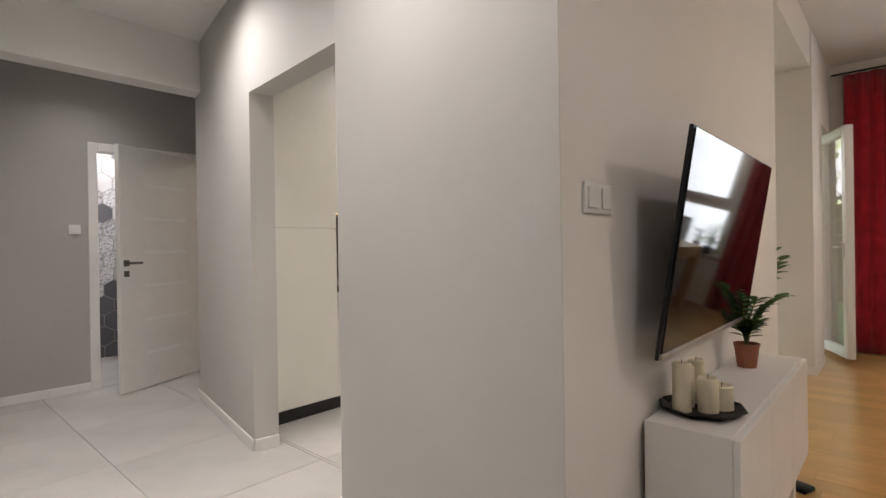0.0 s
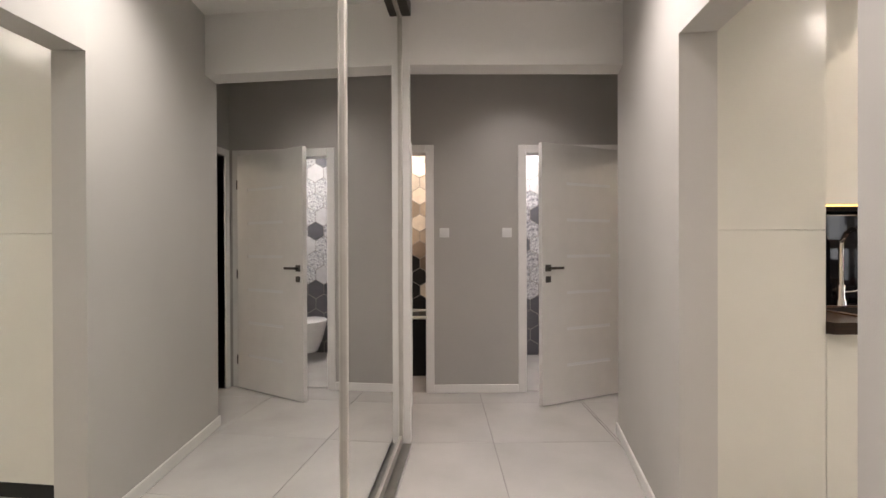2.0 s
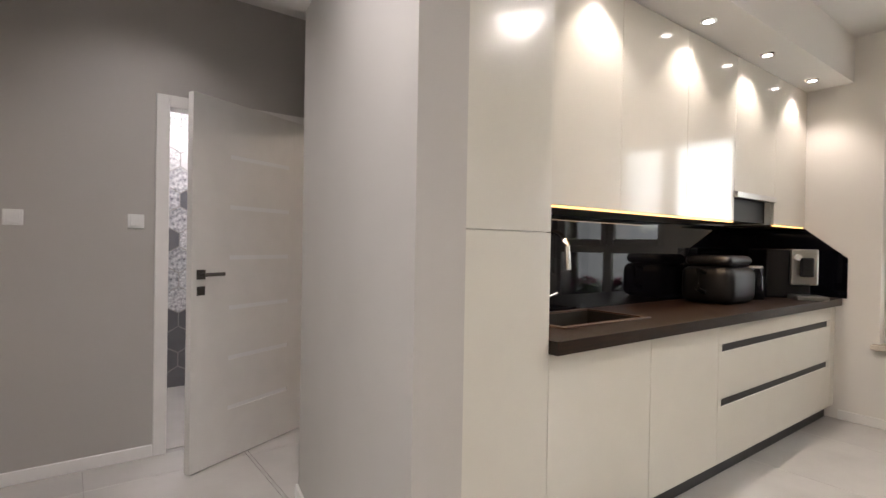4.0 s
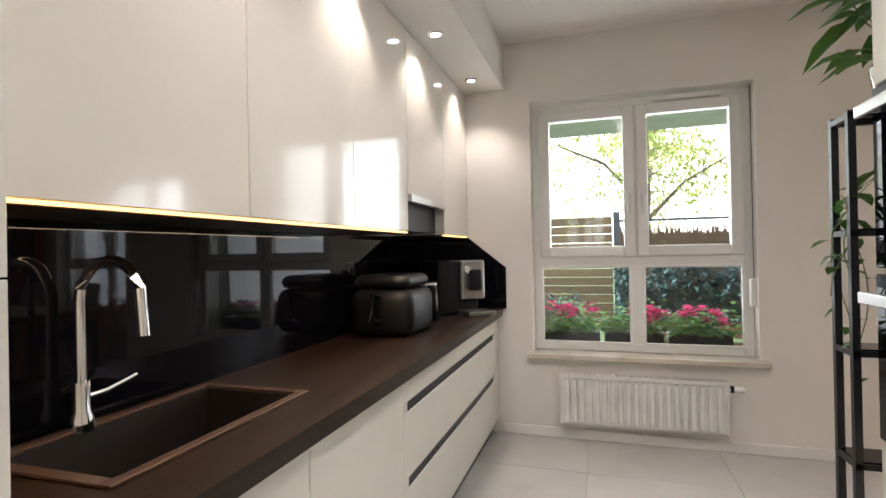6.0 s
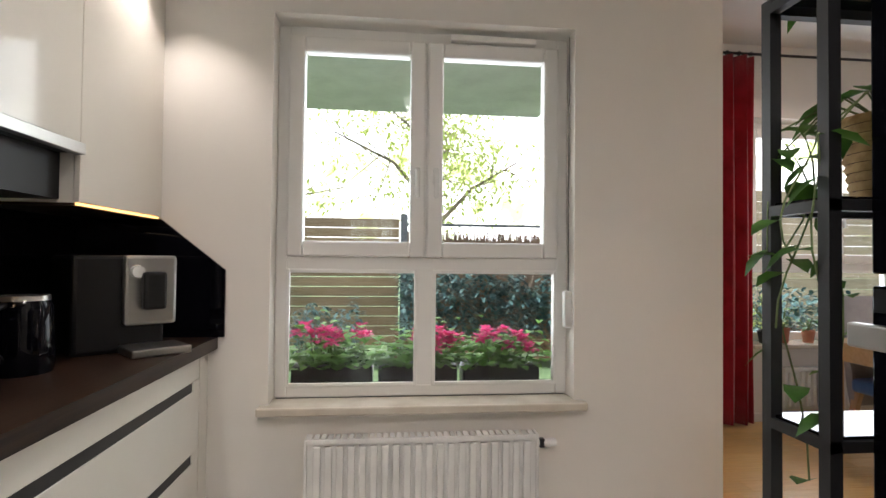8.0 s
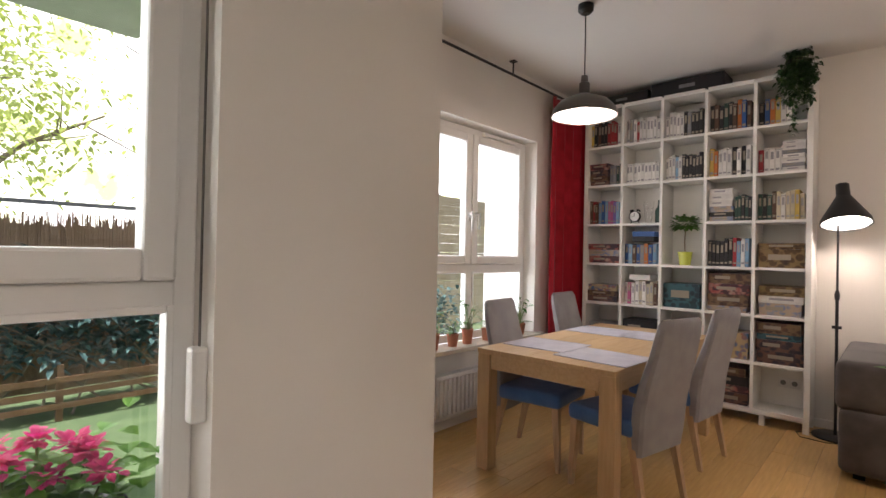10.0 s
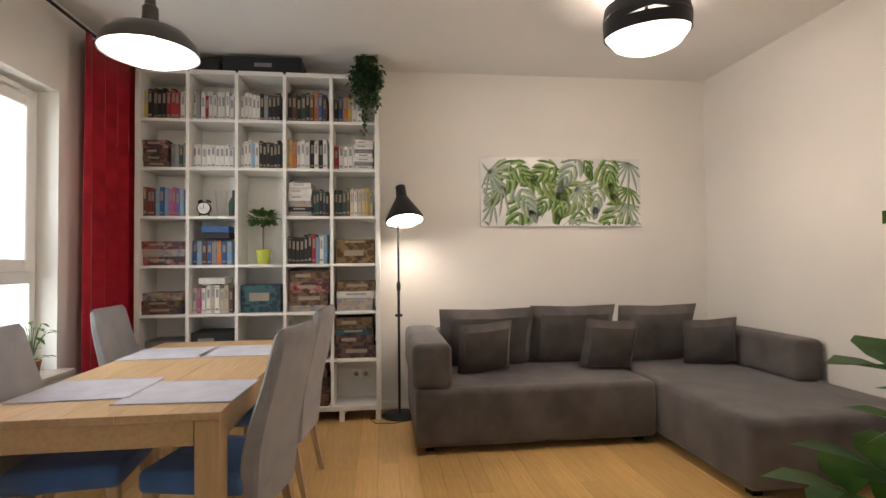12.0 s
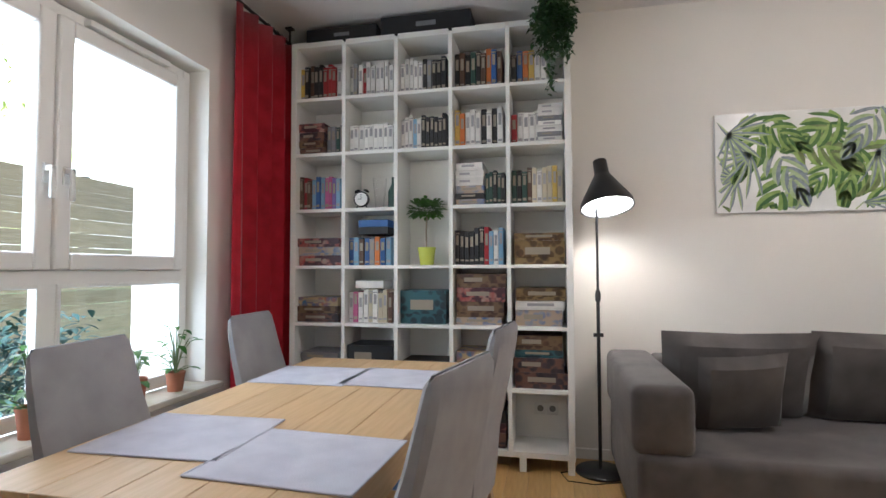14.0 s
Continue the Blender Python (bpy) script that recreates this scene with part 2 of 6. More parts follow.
FENCED = wood_mat("brown_fence_slat", (0.36, 0.25, 0.14), (0.25, 0.17, 0.09), 0.8, 3, 0.15, axis=1)
REED = mat("reed_screen", (0.36, 0.24, 0.15), 0.9, scale=40, bump=0.6, second=(0.22, 0.14, 0.09), stretch=(6, 6, 0.4))
STEELG = mat("grey_fence_post", (0.16, 0.17, 0.18), 0.5, metal=0.5)
SOFFIT = mat("balcony_soffit", (0.70, 0.74, 0.72), 0.9, bump=0.1)
BULB = mat("lit_bulb_glass", (1.0, 0.93, 0.82), 0.4, emit=14, bump=0.0)
SHADEIN = mat("lit_shade_inside", (1.0, 0.95, 0.88), 0.6, emit=2.2, bump=0.0)
SPOTGLOW = mat("lit_spot_lens", (1.0, 0.95, 0.86), 0.4, emit=9, bump=0.0)
LED = mat("warm_led_strip", (1.0, 0.55, 0.16), 0.4, emit=2.0, bump=0.0)
GREENW = mat("dark_green_wall", (0.012, 0.09, 0.06), 0.8, bump=0.1)
BROWNW = mat("brown_panel", (0.20, 0.11, 0.06), 0.5, bump=0.1)
PAGES = mat("paper_pages", (0.72, 0.67, 0.56), 0.9, bump=0.2, bscale=400)
WINDOW_GLASS = glass_mat("clear_glass")
for m_ in (LEAFL, PETAL, LEAF, LEAFG):
    # thin leaves let part of the light through
    n_, k_ = m_.node_tree.nodes, m_.node_tree.links
    b_ = n_["Principled BSDF"]
    tl_, mx_ = n_.new("ShaderNodeBsdfTranslucent"), n_.new("ShaderNodeMixShader")
    mx_.inputs[0].default_value = 0.45
    k_.new(b_.inputs["Base Color"].links[0].from_socket, tl_.inputs[0])
    k_.new(b_.outputs[0], mx_.inputs[1])
    k_.new(tl_.outputs[0], mx_.inputs[2])
    k_.new(mx_.outputs[0], n_["Material Output"].inputs[0])
FROST = mat("frosted_glass_strip", (0.92, 0.92, 0.92), 0.15, spec=0.8, coat=0.5, var=0.01, bump=0.0)


# ---------- builders ----------
def thing(name, label="", category="", group="", kind="", at=(0, 0, 0), turn=0.0):
    ob = new(name)
    ob.empty_display_size = 0.05
    ob.matrix_world = pose(*at, 0, 0, turn)
    return tagged(ob, label, category, group, kind)


def mesh_of(name, bm, mats, smooth=False):
    me = bpy.data.meshes.new(name)
    bm.normal_update()
    bm.to_mesh(me)
    bm.free()
    for m in mats if isinstance(mats, (list, tuple)) else [mats]:
        me.materials.append(m)
    if smooth:
        for p in me.polygons:
            p.use_smooth = True
        me.set_sharp_from_angle(angle=radians(38))
    return me


def part(name, bm, mats, parent=None, label="", smooth=False):
    ob = new(name, mesh_of(name, bm, mats, smooth))
    if parent:
        ob.parent = parent
    if label:
        ob["label"] = label
    return ob


def bx(bm, x0, x1, y0, y1, z0, z1, bevel=0.0, seg=2, mi=0):
    m = Matrix.Translation(((x0 + x1) / 2, (y0 + y1) / 2, (z0 + z1) / 2)) @ Matrix.Diagonal((abs(x1 - x0), abs(y1 - y0), abs(z1 - z0), 1))
    vs = bmesh.ops.create_cube(bm, size=1, matrix=m)["verts"]
    fs = {f for v in vs for f in v.link_faces}
    for f in fs:
        f.material_index = mi
    if bevel:
        es = {e for v in vs for e in v.link_edges}
        r = bmesh.ops.bevel(bm, geom=list(es), offset=bevel, segments=seg, profile=0.5, affect="EDGES")
        for f in r["faces"]:
            f.material_index = mi
    return bm


def box(*a, **k):
    return bx(bmesh.new(), *a, **k)


def lathe(bm, prof, seg=24, at=(0, 0, 0), mi=0, m=None):
    """A turned shape from (radius, height) pairs; radius 0 closes it."""
    m = m or Matrix.Translation(at)
    rings = []
    for r, z in prof:
        if r < 1e-6:
            rings.append([bm.verts.new(m @ Vector((0, 0, z)))])
        else:
            rings.append([bm.verts.new(m @ Vector((r * math.cos(2 * math.pi * i / seg), r * math.sin(2 * math.pi * i / seg), z))) for i in range(seg)])
    for a, b in zip(rings, rings[1:]):
        for i in range(seg):
            j = (i + 1) % seg
            if len(a) == 1 and len(b) == 1:
                continue
            if len(a) == 1:
                f = bm.faces.new((a[0], b[j], b[i]))
            elif len(b) == 1:
                f = bm.faces.new((a[i], a[j], b[0]))
            else:
                f = bm.faces.new((a[i], a[j], b[j], b[i]))
            f.material_index = mi
    return bm


def tube(bm, pts, r, seg=8, mi=0, taper=1.0):
    """A round bar along points."""
    pts = [Vector(p) for p in pts]
    rings = []
    for i, p in enumerate(pts):
        d = (pts[min(i + 1, len(pts) - 1)] - pts[max(i - 1, 0)]).normalized()
        u = d.cross(Vector((0, 0, 1)) if abs(d.z) < 0.9 else Vector((1, 0, 0))).normalized()
        w = d.cross(u)
        rr = r * (1 + (taper - 1) * i / max(1, len(pts) - 1))
        rings.append([bm.verts.new(p + rr * (math.cos(2 * math.pi * k / seg) * u + math.sin(2 * math.pi * k / seg) * w)) for k in range(seg)])
    for a, b in zip(rings, rings[1:]):
        for i in range(seg):
            bm.faces.new((a[i], a[(i + 1) % seg], b[(i + 1) % seg], b[i])).material_index = mi
    for ring in (rings[0][::-1], rings[-1]):
        bm.faces.new(ring).material_index = mi
    return bm


def prism(bm, poly, a0, a1, axis="x", mi=0):
    """A polygon pushed along an axis: poly in the other two coordinates."""
    def at(p, a):
        return {"x": (a, p[0], p[1]), "y": (p[0], a, p[1]), "z": (p[0], p[1], a)}[axis]
    lo, hi = [bm.verts.new(at(p, a0)) for p in poly], [bm.verts.new(at(p, a1)) for p in poly]
    n = len(poly)
    fs = [bm.faces.new(lo), bm.faces.new(hi[::-1])] + [bm.faces.new((lo[i], hi[i], hi[(i + 1) % n], lo[(i + 1) % n])) for i in range(n)]
    for f in fs:
        f.material_index = mi
    bmesh.ops.recalc_face_normals(bm, faces=fs)
    return bm


def pillow(bm, m, w, h, t, n=10, puff=0.42, mi=0):
    """A stuffed cushion, w by h and t thick, in its own x and z."""
    for side in (1, -1):
        g = []
        for i in range(n + 1):
            row = []
            for j in range(n + 1):
                u, v = 2 * i / n - 1, 2 * j / n - 1
                e = max(0.0, (1 - u ** 4) * (1 - v ** 4)) ** puff
                pin = 1 - 0.05 * (1 - abs(u)) * abs(v) ** 3
                pin2 = 1 - 0.05 * (1 - abs(v)) * abs(u) ** 3
                row.append(bm.verts.new(m @ Vector((u * w / 2 * pin2, side * e * t / 2, v * h / 2 * pin))))
            g.append(row)
        for i in range(n):
            for j in range(n):
                q = (g[i][j], g[i + 1][j], g[i + 1][j + 1], g[i][j + 1])
                bm.faces.new(q if side < 0 else q[::-1]).material_index = mi
    bmesh.ops.remove_doubles(bm, verts=bm.verts, dist=1e-4)
    return bm


def leaf(bm, p, d, length, width, up=Vector((0, 0, 1)), droop=0.25, mi=0):
    """One folded, drooping leaf from p along d."""
    p, d = Vector(p), Vector(d).normalized()
    s = d.cross(up)
    s = s.normalized() if s.length > 1e-3 else Vector((1, 0, 0))
    nrm = s.cross(d)
    rows = []
    for f, w in ((0, 0.04), (0.3, 0.9), (0.65, 0.8), (1.0, 0.02)):
        c = p + d * length * f - up * droop * length * f * f
        rows.append([bm.verts.new(c + s * width * w / 2 + nrm * width * 0.12 * w), bm.verts.new(c), bm.verts.new(c - s * width * w / 2 + nrm * width * 0.12 * w)])
    for a, b in zip(rows, rows[1:]):
        for i in (0, 1):
            bm.faces.new((a[i], a[i + 1], b[i + 1], b[i])).material_index = mi


def rnd_dir(rng, lo=-0.3, hi=1.0):
    a, z = rng.uniform(0, 2 * math.pi), rng.uniform(lo, hi)
    return Vector((math.cos(a), math.sin(a), z))


def structure(name, bm, mats, label):
    return tagged(part(name, bm, mats), label, kind="structure")

# ---------- structure ----------
HC, KC, LC = 2.75, 2.82, 3.0          # ceiling heights: hall, kitchen, living room
# floors: screed below, loose pieces are laid at the end of the file
structure("floor_hall", box(-2.3, 0.28, -4.0, 4.65, -0.12, -0.006), GROUT, "light grey grout bed of the tiled hall floor")
structure("floor_alcove", box(0.28, 0.94, 3.23, 4.65, -0.12, -0.006), GROUT, "light grey grout bed of the tiled alcove floor")
structure("floor_kitchen", box(0.28, 4.1, 0.30, 3.2, -0.12, -0.006), GROUT, "light grey grout bed of the tiled kitchen floor")
structure("floor_living", box(0.28, 5.5, -3.9, 0.30, -0.12, -0.006), PLANKGAP, "dark joints of the honey oak plank floor")
structure("floor_back_rooms", box(-2.3, 3.0, 4.65, 7.0, -0.12, -0.001), TILE, "grey tiled floor of the bathrooms")
structure("floor_side_room", box(0.94, 3.2, 3.24, 4.65, -0.12, -0.001), PLANK, "wooden floor of the green side room")

# the long side of the hall runs at a slant to the other rooms
SLANT = pose(0.095, 2.29, 0, 0, 0, -10.2)
NEARW = pose(0.02, 1.36, 0, 0, 0, -12.3)
LINTEL = pose(0.02, 1.36, 0, 0, 0, -4.6)
structure("wall_hall_east", box(0, 0.14, 0.0, 1.372, 0, 2.95), GREIGE, "greige painted hall wall beyond the kitchen passage").matrix_world = SLANT
w = prism(bmesh.new(), [(-0.2505, 0.1195), (0.02, 1.36), (0.157, 1.33), (-0.045, 0.402), (-0.187, 0.402), (-0.2475, 0.1195)], 0, 2.95, "z")
structure("wall_hall_near", w, GREIGE, "greige painted hall wall before the kitchen passage")
structure("wall_hall_lintel", box(0, 0.14, 0.0, 0.933, 2.06, 2.95), GREIGE, "greige painted lintel over the passage to the kitchen").matrix_world = LINTEL
w = bmesh.new()
prism(w, [(-0.2465, 0.12), (2.5, 0.12), (2.5, 0.40), (-0.186, 0.40)], 0, LC, "z")
structure("wall_television", w, WHITE, "warm white painted wall behind the television")
structure("wall_alcove_south", box(0.49, 0.80, 3.24, 3.64, 0, 2.95), GREIGE, "greige painted return wall of the alcove")
w = bmesh.new()
bx(w, 0.80, 0.92, 3.24, 3.72, 0, 2.95)
bx(w, 0.80, 0.92, 4.50, 4.59, 0, 2.95)
bx(w, 0.80, 0.92, 3.72, 4.50, 2.05, 2.95)
structure("wall_alcove_east", w, GREY, "grey painted wall with a doorway to a green room")
w = prism(bmesh.new(), [(-2.3, 0), (-1.75, 0), (-1.75, 2.03), (-0.95, 2.03), (-0.95, 0), (-0.10, 0), (-0.10, 2.03), (0.70, 2.03), (0.70, 0), (1.34, 0), (1.34, 2.95), (-2.3, 2.95)], 4.59, 4.69, "y")
structure("wall_hall_north", w, GREY, "grey painted end wall of the hall with two doorways")
structure("wall_hall_west", box(-1.90, -1.73, -4.0, 0.14, 0, 2.95), GREIGE, "greige painted hall wall beside the wardrobe")
structure("wall_wardrobe_back", box(-2.5, -2.3, -0.1, 4.59, 0, 2.95), GREIGE, "plain wall behind the wardrobe and alcove")
structure("beam_hall", box(-2.29, 0.80, 3.46, 3.636, 2.36, HC), CEIL, "white painted ceiling beam across the hall")
structure("wall_entry_south", box(-1.9, 0.2, -4.0, -3.9, 0, 2.95), GREIGE, "plain wall closing the entrance end")
structure("ceiling_hall", bx(box(-2.3, 0.12, -4.0, 4.69, HC, 2.95), 0.12, 1.34, 2.4, 4.69, HC, 2.95), CEIL, "white painted hall ceiling")
structure("ceiling_kitchen", box(0.125, 4.05, 0.40, 3.2, KC, 2.95), CEIL, "white painted kitchen ceiling")
# unseen slab, added to stop sunlight leaking through the ceiling and wall joints
structure("sun_block_slab", box(-2.6, 4.395, -4.2, 6.6, 3.21, 3.4), CEIL, "unseen slab added above the rooms to keep sunlight out")
structure("ceiling_living", box(-0.3, 5.8, -3.9, 0.42, LC, 3.2), CEIL, "white painted living room ceiling")
structure("beam_kitchen", box(2.502, 4.048, 0.1, 0.40, 2.66, LC), WHITE, "white painted beam between kitchen and living room")
structure("wall_kitchen_north", box(0.40, 4.4, 3.1, 3.22, 0, 2.95), WHITE, "white painted wall behind the kitchen units")
# kitchen window wall with its opening, then the bay beside it
w = bmesh.new()
bx(w, 4.05, 4.4, 0.09, 0.85, 0, LC)
bx(w, 4.05, 4.4, 2.27, 3.1, 0, 2.95)
bx(w, 4.05, 4.4, 0.85, 2.27, 0, 0.56)
bx(w, 4.05, 4.4, 0.85, 2.27, 2.38, 2.95)
structure("wall_kitchen_window", w, WHITE, "white painted wall around the kitchen window")
w = bmesh.new()
bx(w, 4.4, 4.74, 0.09, 0.39, 0, LC)
bx(w, 5.38, 5.45, 0.09, 0.39, 0, LC)
bx(w, 4.74, 5.38, 0.09, 0.39, 2.28, LC)
structure("wall_bay_side", w, WHITE, "white painted side wall of the dining bay")
w = bmesh.new()
bx(w, 5.45, 5.75, -1.13, 0.39, 0, LC)
bx(w, 5.45, 5.75, -2.78, -1.13, 0, 0.585)
bx(w, 5.45, 5.75, -2.78, -1.13, 2.42, LC)
bx(w, 5.45, 5.75, -3.9, -2.78, 0, LC)
structure("wall_dining_window", w, WHITE, "warm white wall around the dining window and balcony door")
structure("wall_living_south", box(0.16, 5.45, -3.9, -3.74, 0, LC), WHITE, "warm white wall behind the sofa and bookcase")
structure("wall_living_west", box(0.16, 0.28, -3.74, -1.70, 0, LC), WHITE, "warm white wall beside the sofa")
# soffit box over the kitchen units
structure("soffit_kitchen", box(0.38, 4.05, 2.45, 3.1, 2.49, KC), CEIL, "white boxed soffit above the wall cabinets")
# bathrooms and the side room
structure("wall_bathroom_west", box(-2.3, -2.2, 4.69, 7.0, 0, 2.6), WHITE, "plain bathroom wall")
structure("wall_bathroom_between", box(-0.58, -0.48, 4.69, 6.4, 0, 2.6), GREY, "wall between the bathroom and the toilet")
structure("wall_toilet_east", box(1.57, 1.67, 4.69, 6.4, 0, 2.6), WHITE, "plain toilet wall")
structure("ceiling_bathrooms", box(-2.3, 1.67, 4.69, 6.4, 2.6, 2.7), CEIL, "white bathroom ceiling")
structure("wall_side_room_east", box(2.6, 2.7, 3.22, 4.75, 0, 2.7), GREENW, "dark green painted wall of the side room")
structure("wall_side_room_north", box(1.34, 2.7, 4.59, 4.75, 0, 2.7), GREENW, "dark green painted wall of the side room")
structure("ceiling_side_room", box(0.92, 2.7, 3.22, 4.75, 2.7, 2.74), CEIL, "white ceiling of the side room")


def baseboard(x0, x1, y0, y1, m=TRIM):
    structure("baseboard", box(x0, x1, y0, y1, 0, 0.07, bevel=0.004, seg=1), m, "white lacquered skirting board")


for m_, a, b in ((NEARW, -1.22, -0.0), (SLANT, 0.0, 1.386)):
    structure("baseboard", box(-0.014, -0.0005, a, b, 0, 0.07, bevel=0.004, seg=1), TRIM, "white lacquered skirting board").matrix_world = m_
structure("baseboard", box(0, 0.14, -0.0135, -0.0005, 0, 0.07, bevel=0.004, seg=1), TRIM, "white lacquered skirting board").matrix_world = SLANT
structure("baseboard", box(0, 0.14, 0.0005, 0.0135, 0, 0.07, bevel=0.004, seg=1), TRIM, "white lacquered skirting board").matrix_world = NEARW
baseboard(0.50, 0.80, 3.6405, 3.654)
baseboard(-0.88, -0.17, 4.576, 4.5895)
baseboard(4.036, 4.0495, 0.09, 2.5)
baseboard(4.036, 4.70, 0.076, 0.0895)
baseboard(5.436, 5.4495, -3.74, 0.07)
baseboard(0.28, 5.43, -3.7395, -3.726)
baseboard(0.2805, 0.294, -3.72, -1.70)
baseboard(0.15, 0.294, -1.6995, -1.686)
baseboard(-0.25, 0.2, 0.1065, 0.1195)
baseboard(1.5, 2.5, 0.1065, 0.1195)
baseboard(-1.7295, -1.716, -2.35, 0.12)


# ---------- windows ----------
def pane_frame(bm, x0, x1, y0, y1, z0, z1, w, bevel=0.006):
    bx(bm, x0, x1, y0, y0 + w, z0, z1, bevel)
    bx(bm, x0, x1, y1 - w, y1, z0, z1, bevel)
    bx(bm, x0, x1, y0 + w, y1 - w, z0, z0 + w, bevel)
    bx(bm, x0, x1, y0 + w, y1 - w, z1 - w, z1, bevel)


def window(name, x, y0, y1, z0, z1, zm, label):
    """Two opening sashes above two fixed panes; x is the room-side face."""
    t = thing(name, label, "window", kind="structure")
    ym = (y0 + y1) / 2
    f = bmesh.new()
    pane_frame(f, x + 0.02, x + 0.08, y0, y1, z0, z1, 0.055)
    bx(f, x + 0.021, x + 0.079, y0 + 0.05, y1 - 0.05, zm - 0.035, zm + 0.03, 0.005)
    bx(f, x + 0.022, x + 0.078, ym - 0.04, ym + 0.04, z0 + 0.05, zm - 0.03, 0.005)
    bx(f, x + 0.022, x + 0.078, ym - 0.03, ym + 0.03, zm + 0.03, z1 - 0.05, 0.005)
    part("window_frame", f, PVC, t)
    for a, b in ((y0 + 0.05, ym - 0.005), (ym + 0.005, y1 - 0.05)):
        s = bmesh.new()
        pane_frame(s, x, x + 0.07, a, b, zm + 0.03, z1 - 0.05, 0.075, 0.01)
        sash = part("sash", s, PVC, t)
        g = part("pane", box(x + 0.03, x + 0.036, a + 0.07, b - 0.07, zm + 0.1, z1 - 0.12), WINDOW_GLASS, sash)
        g.visible_shadow = False
        hy = ym + (0.045 if a > ym else -0.045)
        h = bmesh.new()
        bx(h, x - 0.012, x, hy - 0.014, hy + 0.014, 1.62, 1.70, 0.004)
        bx(h, x - 0.05, x - 0.01, hy - 0.009, hy + 0.009, 1.665, 1.69, 0.004)
        bx(h, x - 0.05, x - 0.034, hy - 0.011, hy + 0.011, 1.55, 1.69, 0.006)
        part("handle", h, WPOT, sash, "white lever window handle")
    for a, b in ((y0 + 0.05, ym - 0.035), (ym + 0.035, y1 - 0.05)):
        g = part("pane", box(x + 0.045, x + 0.051, a, b, z0 + 0.05, zm - 0.03), WINDOW_GLASS, t)
        g.visible_shadow = False
        s = bmesh.new()
        pane_frame(s, x + 0.012, x + 0.03, a, b, z0 + 0.05, zm - 0.03, 0.018, 0.003)
        part("glazing_bead", s, PVC, t)
    v = box(x - 0.02, x + 0.02, y0 + 0.12 * (y1 - y0), y0 + 0.42 * (y1 - y0), z1 - 0.045, z1 - 0.015, 0.006)
    part("vent", v, PVC, t, "white trickle vent on the frame")
    return t


window("window_1", 4.14, 0.85, 2.27, 0.595, 2.37, 1.235, "white plastic kitchen window with two sashes over fixed panes")
window("window_2", 5.56, -2.78, -1.13, 0.62, 2.41, 1.225, "white plastic dining window with two sashes over fixed panes")
structure("window_sill_kitchen", box(3.99, 4.16, 0.80, 2.31, 0.555, 0.594, 0.008), MARBLE, "polished cream marble sill under the kitchen window")
structure("window_sill_dining", box(5.36, 5.58, -2.83, -1.08, 0.583, 0.618, 0.008), MARBLE, "polished cream marble sill under the dining window")
structure("outer_sill_kitchen", box(4.2, 4.5, 0.85, 2.27, 0.555, 0.585, 0.004), STEELG, "grey metal outer sill")
# shutter strap winder in the kitchen reveal
t = thing("shutter_strap_winder", "white plastic roller shutter strap winder in the window reveal", "winder", at=(4.10, 0.857, 1.02))
part("housing", box(-0.02, 0.02, -0.012, 0.03, -0.09, 0.09, 0.01), PVC, t)
part("strap", box(-0.005, 0.005, 0.004, 0.0065, 0.09, 1.34), DALU, t, "grey woven strap")

# balcony door in the side of the bay, its leaf standing open into the room
t = thing("balcony_door", "white plastic glazed balcony door standing wide open into the room", "door", kind="structure")
f = bmesh.new()
for a, b in ((4.74, 4.79), (5.33, 5.38)):
    bx(f, a, b, 0.2, 0.27, 0.02, 2.28, 0.005)
bx(f, 4.79, 5.33, 0.2, 0.27, 2.23, 2.28, 0.005)
bx(f, 4.74, 5.38, 0.16, 0.3, 0.0, 0.025, 0.004)
part("door_frame", f, PVC, t)
f = bmesh.new()
pane_frame(f, -0.035, 0.035, -0.66, 0.0, 0.05, 2.24, 0.085, 0.01)
lf = part("leaf", f, PVC, t)
pn = part("pane", box(-0.003, 0.003, -0.58, -0.08, 0.13, 2.16), WINDOW_GLASS, lf)
pn.visible_shadow = False
h = bmesh.new()
bx(h, -0.05, -0.035, -0.64, -0.61, 1.0, 1.14, 0.004)
bx(h, -0.085, -0.065, -0.63, -0.51, 1.09, 1.11, 0.005)
bx(h, -0.08, -0.045, -0.635, -0.615, 1.09, 1.11, 0.004)
part("handle", h, WPOT, lf)
for z in (0.3, 1.95):
    part("hinge", lathe(bmesh.new(), [(0, -0.04), (0.009, -0.04), (0.009, 0.04), (0, 0.04)], 10, (0.04, 0.0, z)), PVC, lf)
lf.matrix_world = pose(5.31, 0.15, 0, 0, 0, -66)


# ---------- hall doors ----------
def door_frame_on_y(name, x0, x1, y0, y1, label, top=2.09):
    """Casing round an opening in a wall that runs along x."""
    f = bmesh.new()
    bx(f, x0 - 0.07, x0, y0 - 0.012, y1 + 0.012, 0, top, 0.004)
    bx(f, x1, x1 + 0.07, y0 - 0.012, y1 + 0.012, 0, top, 0.004)
    bx(f, x0, x1, y0 - 0.012, y1 + 0.012, top - 0.07, top, 0.004)
    return tagged(part(name, f, DOORW), label, "door frame", kind="structure")


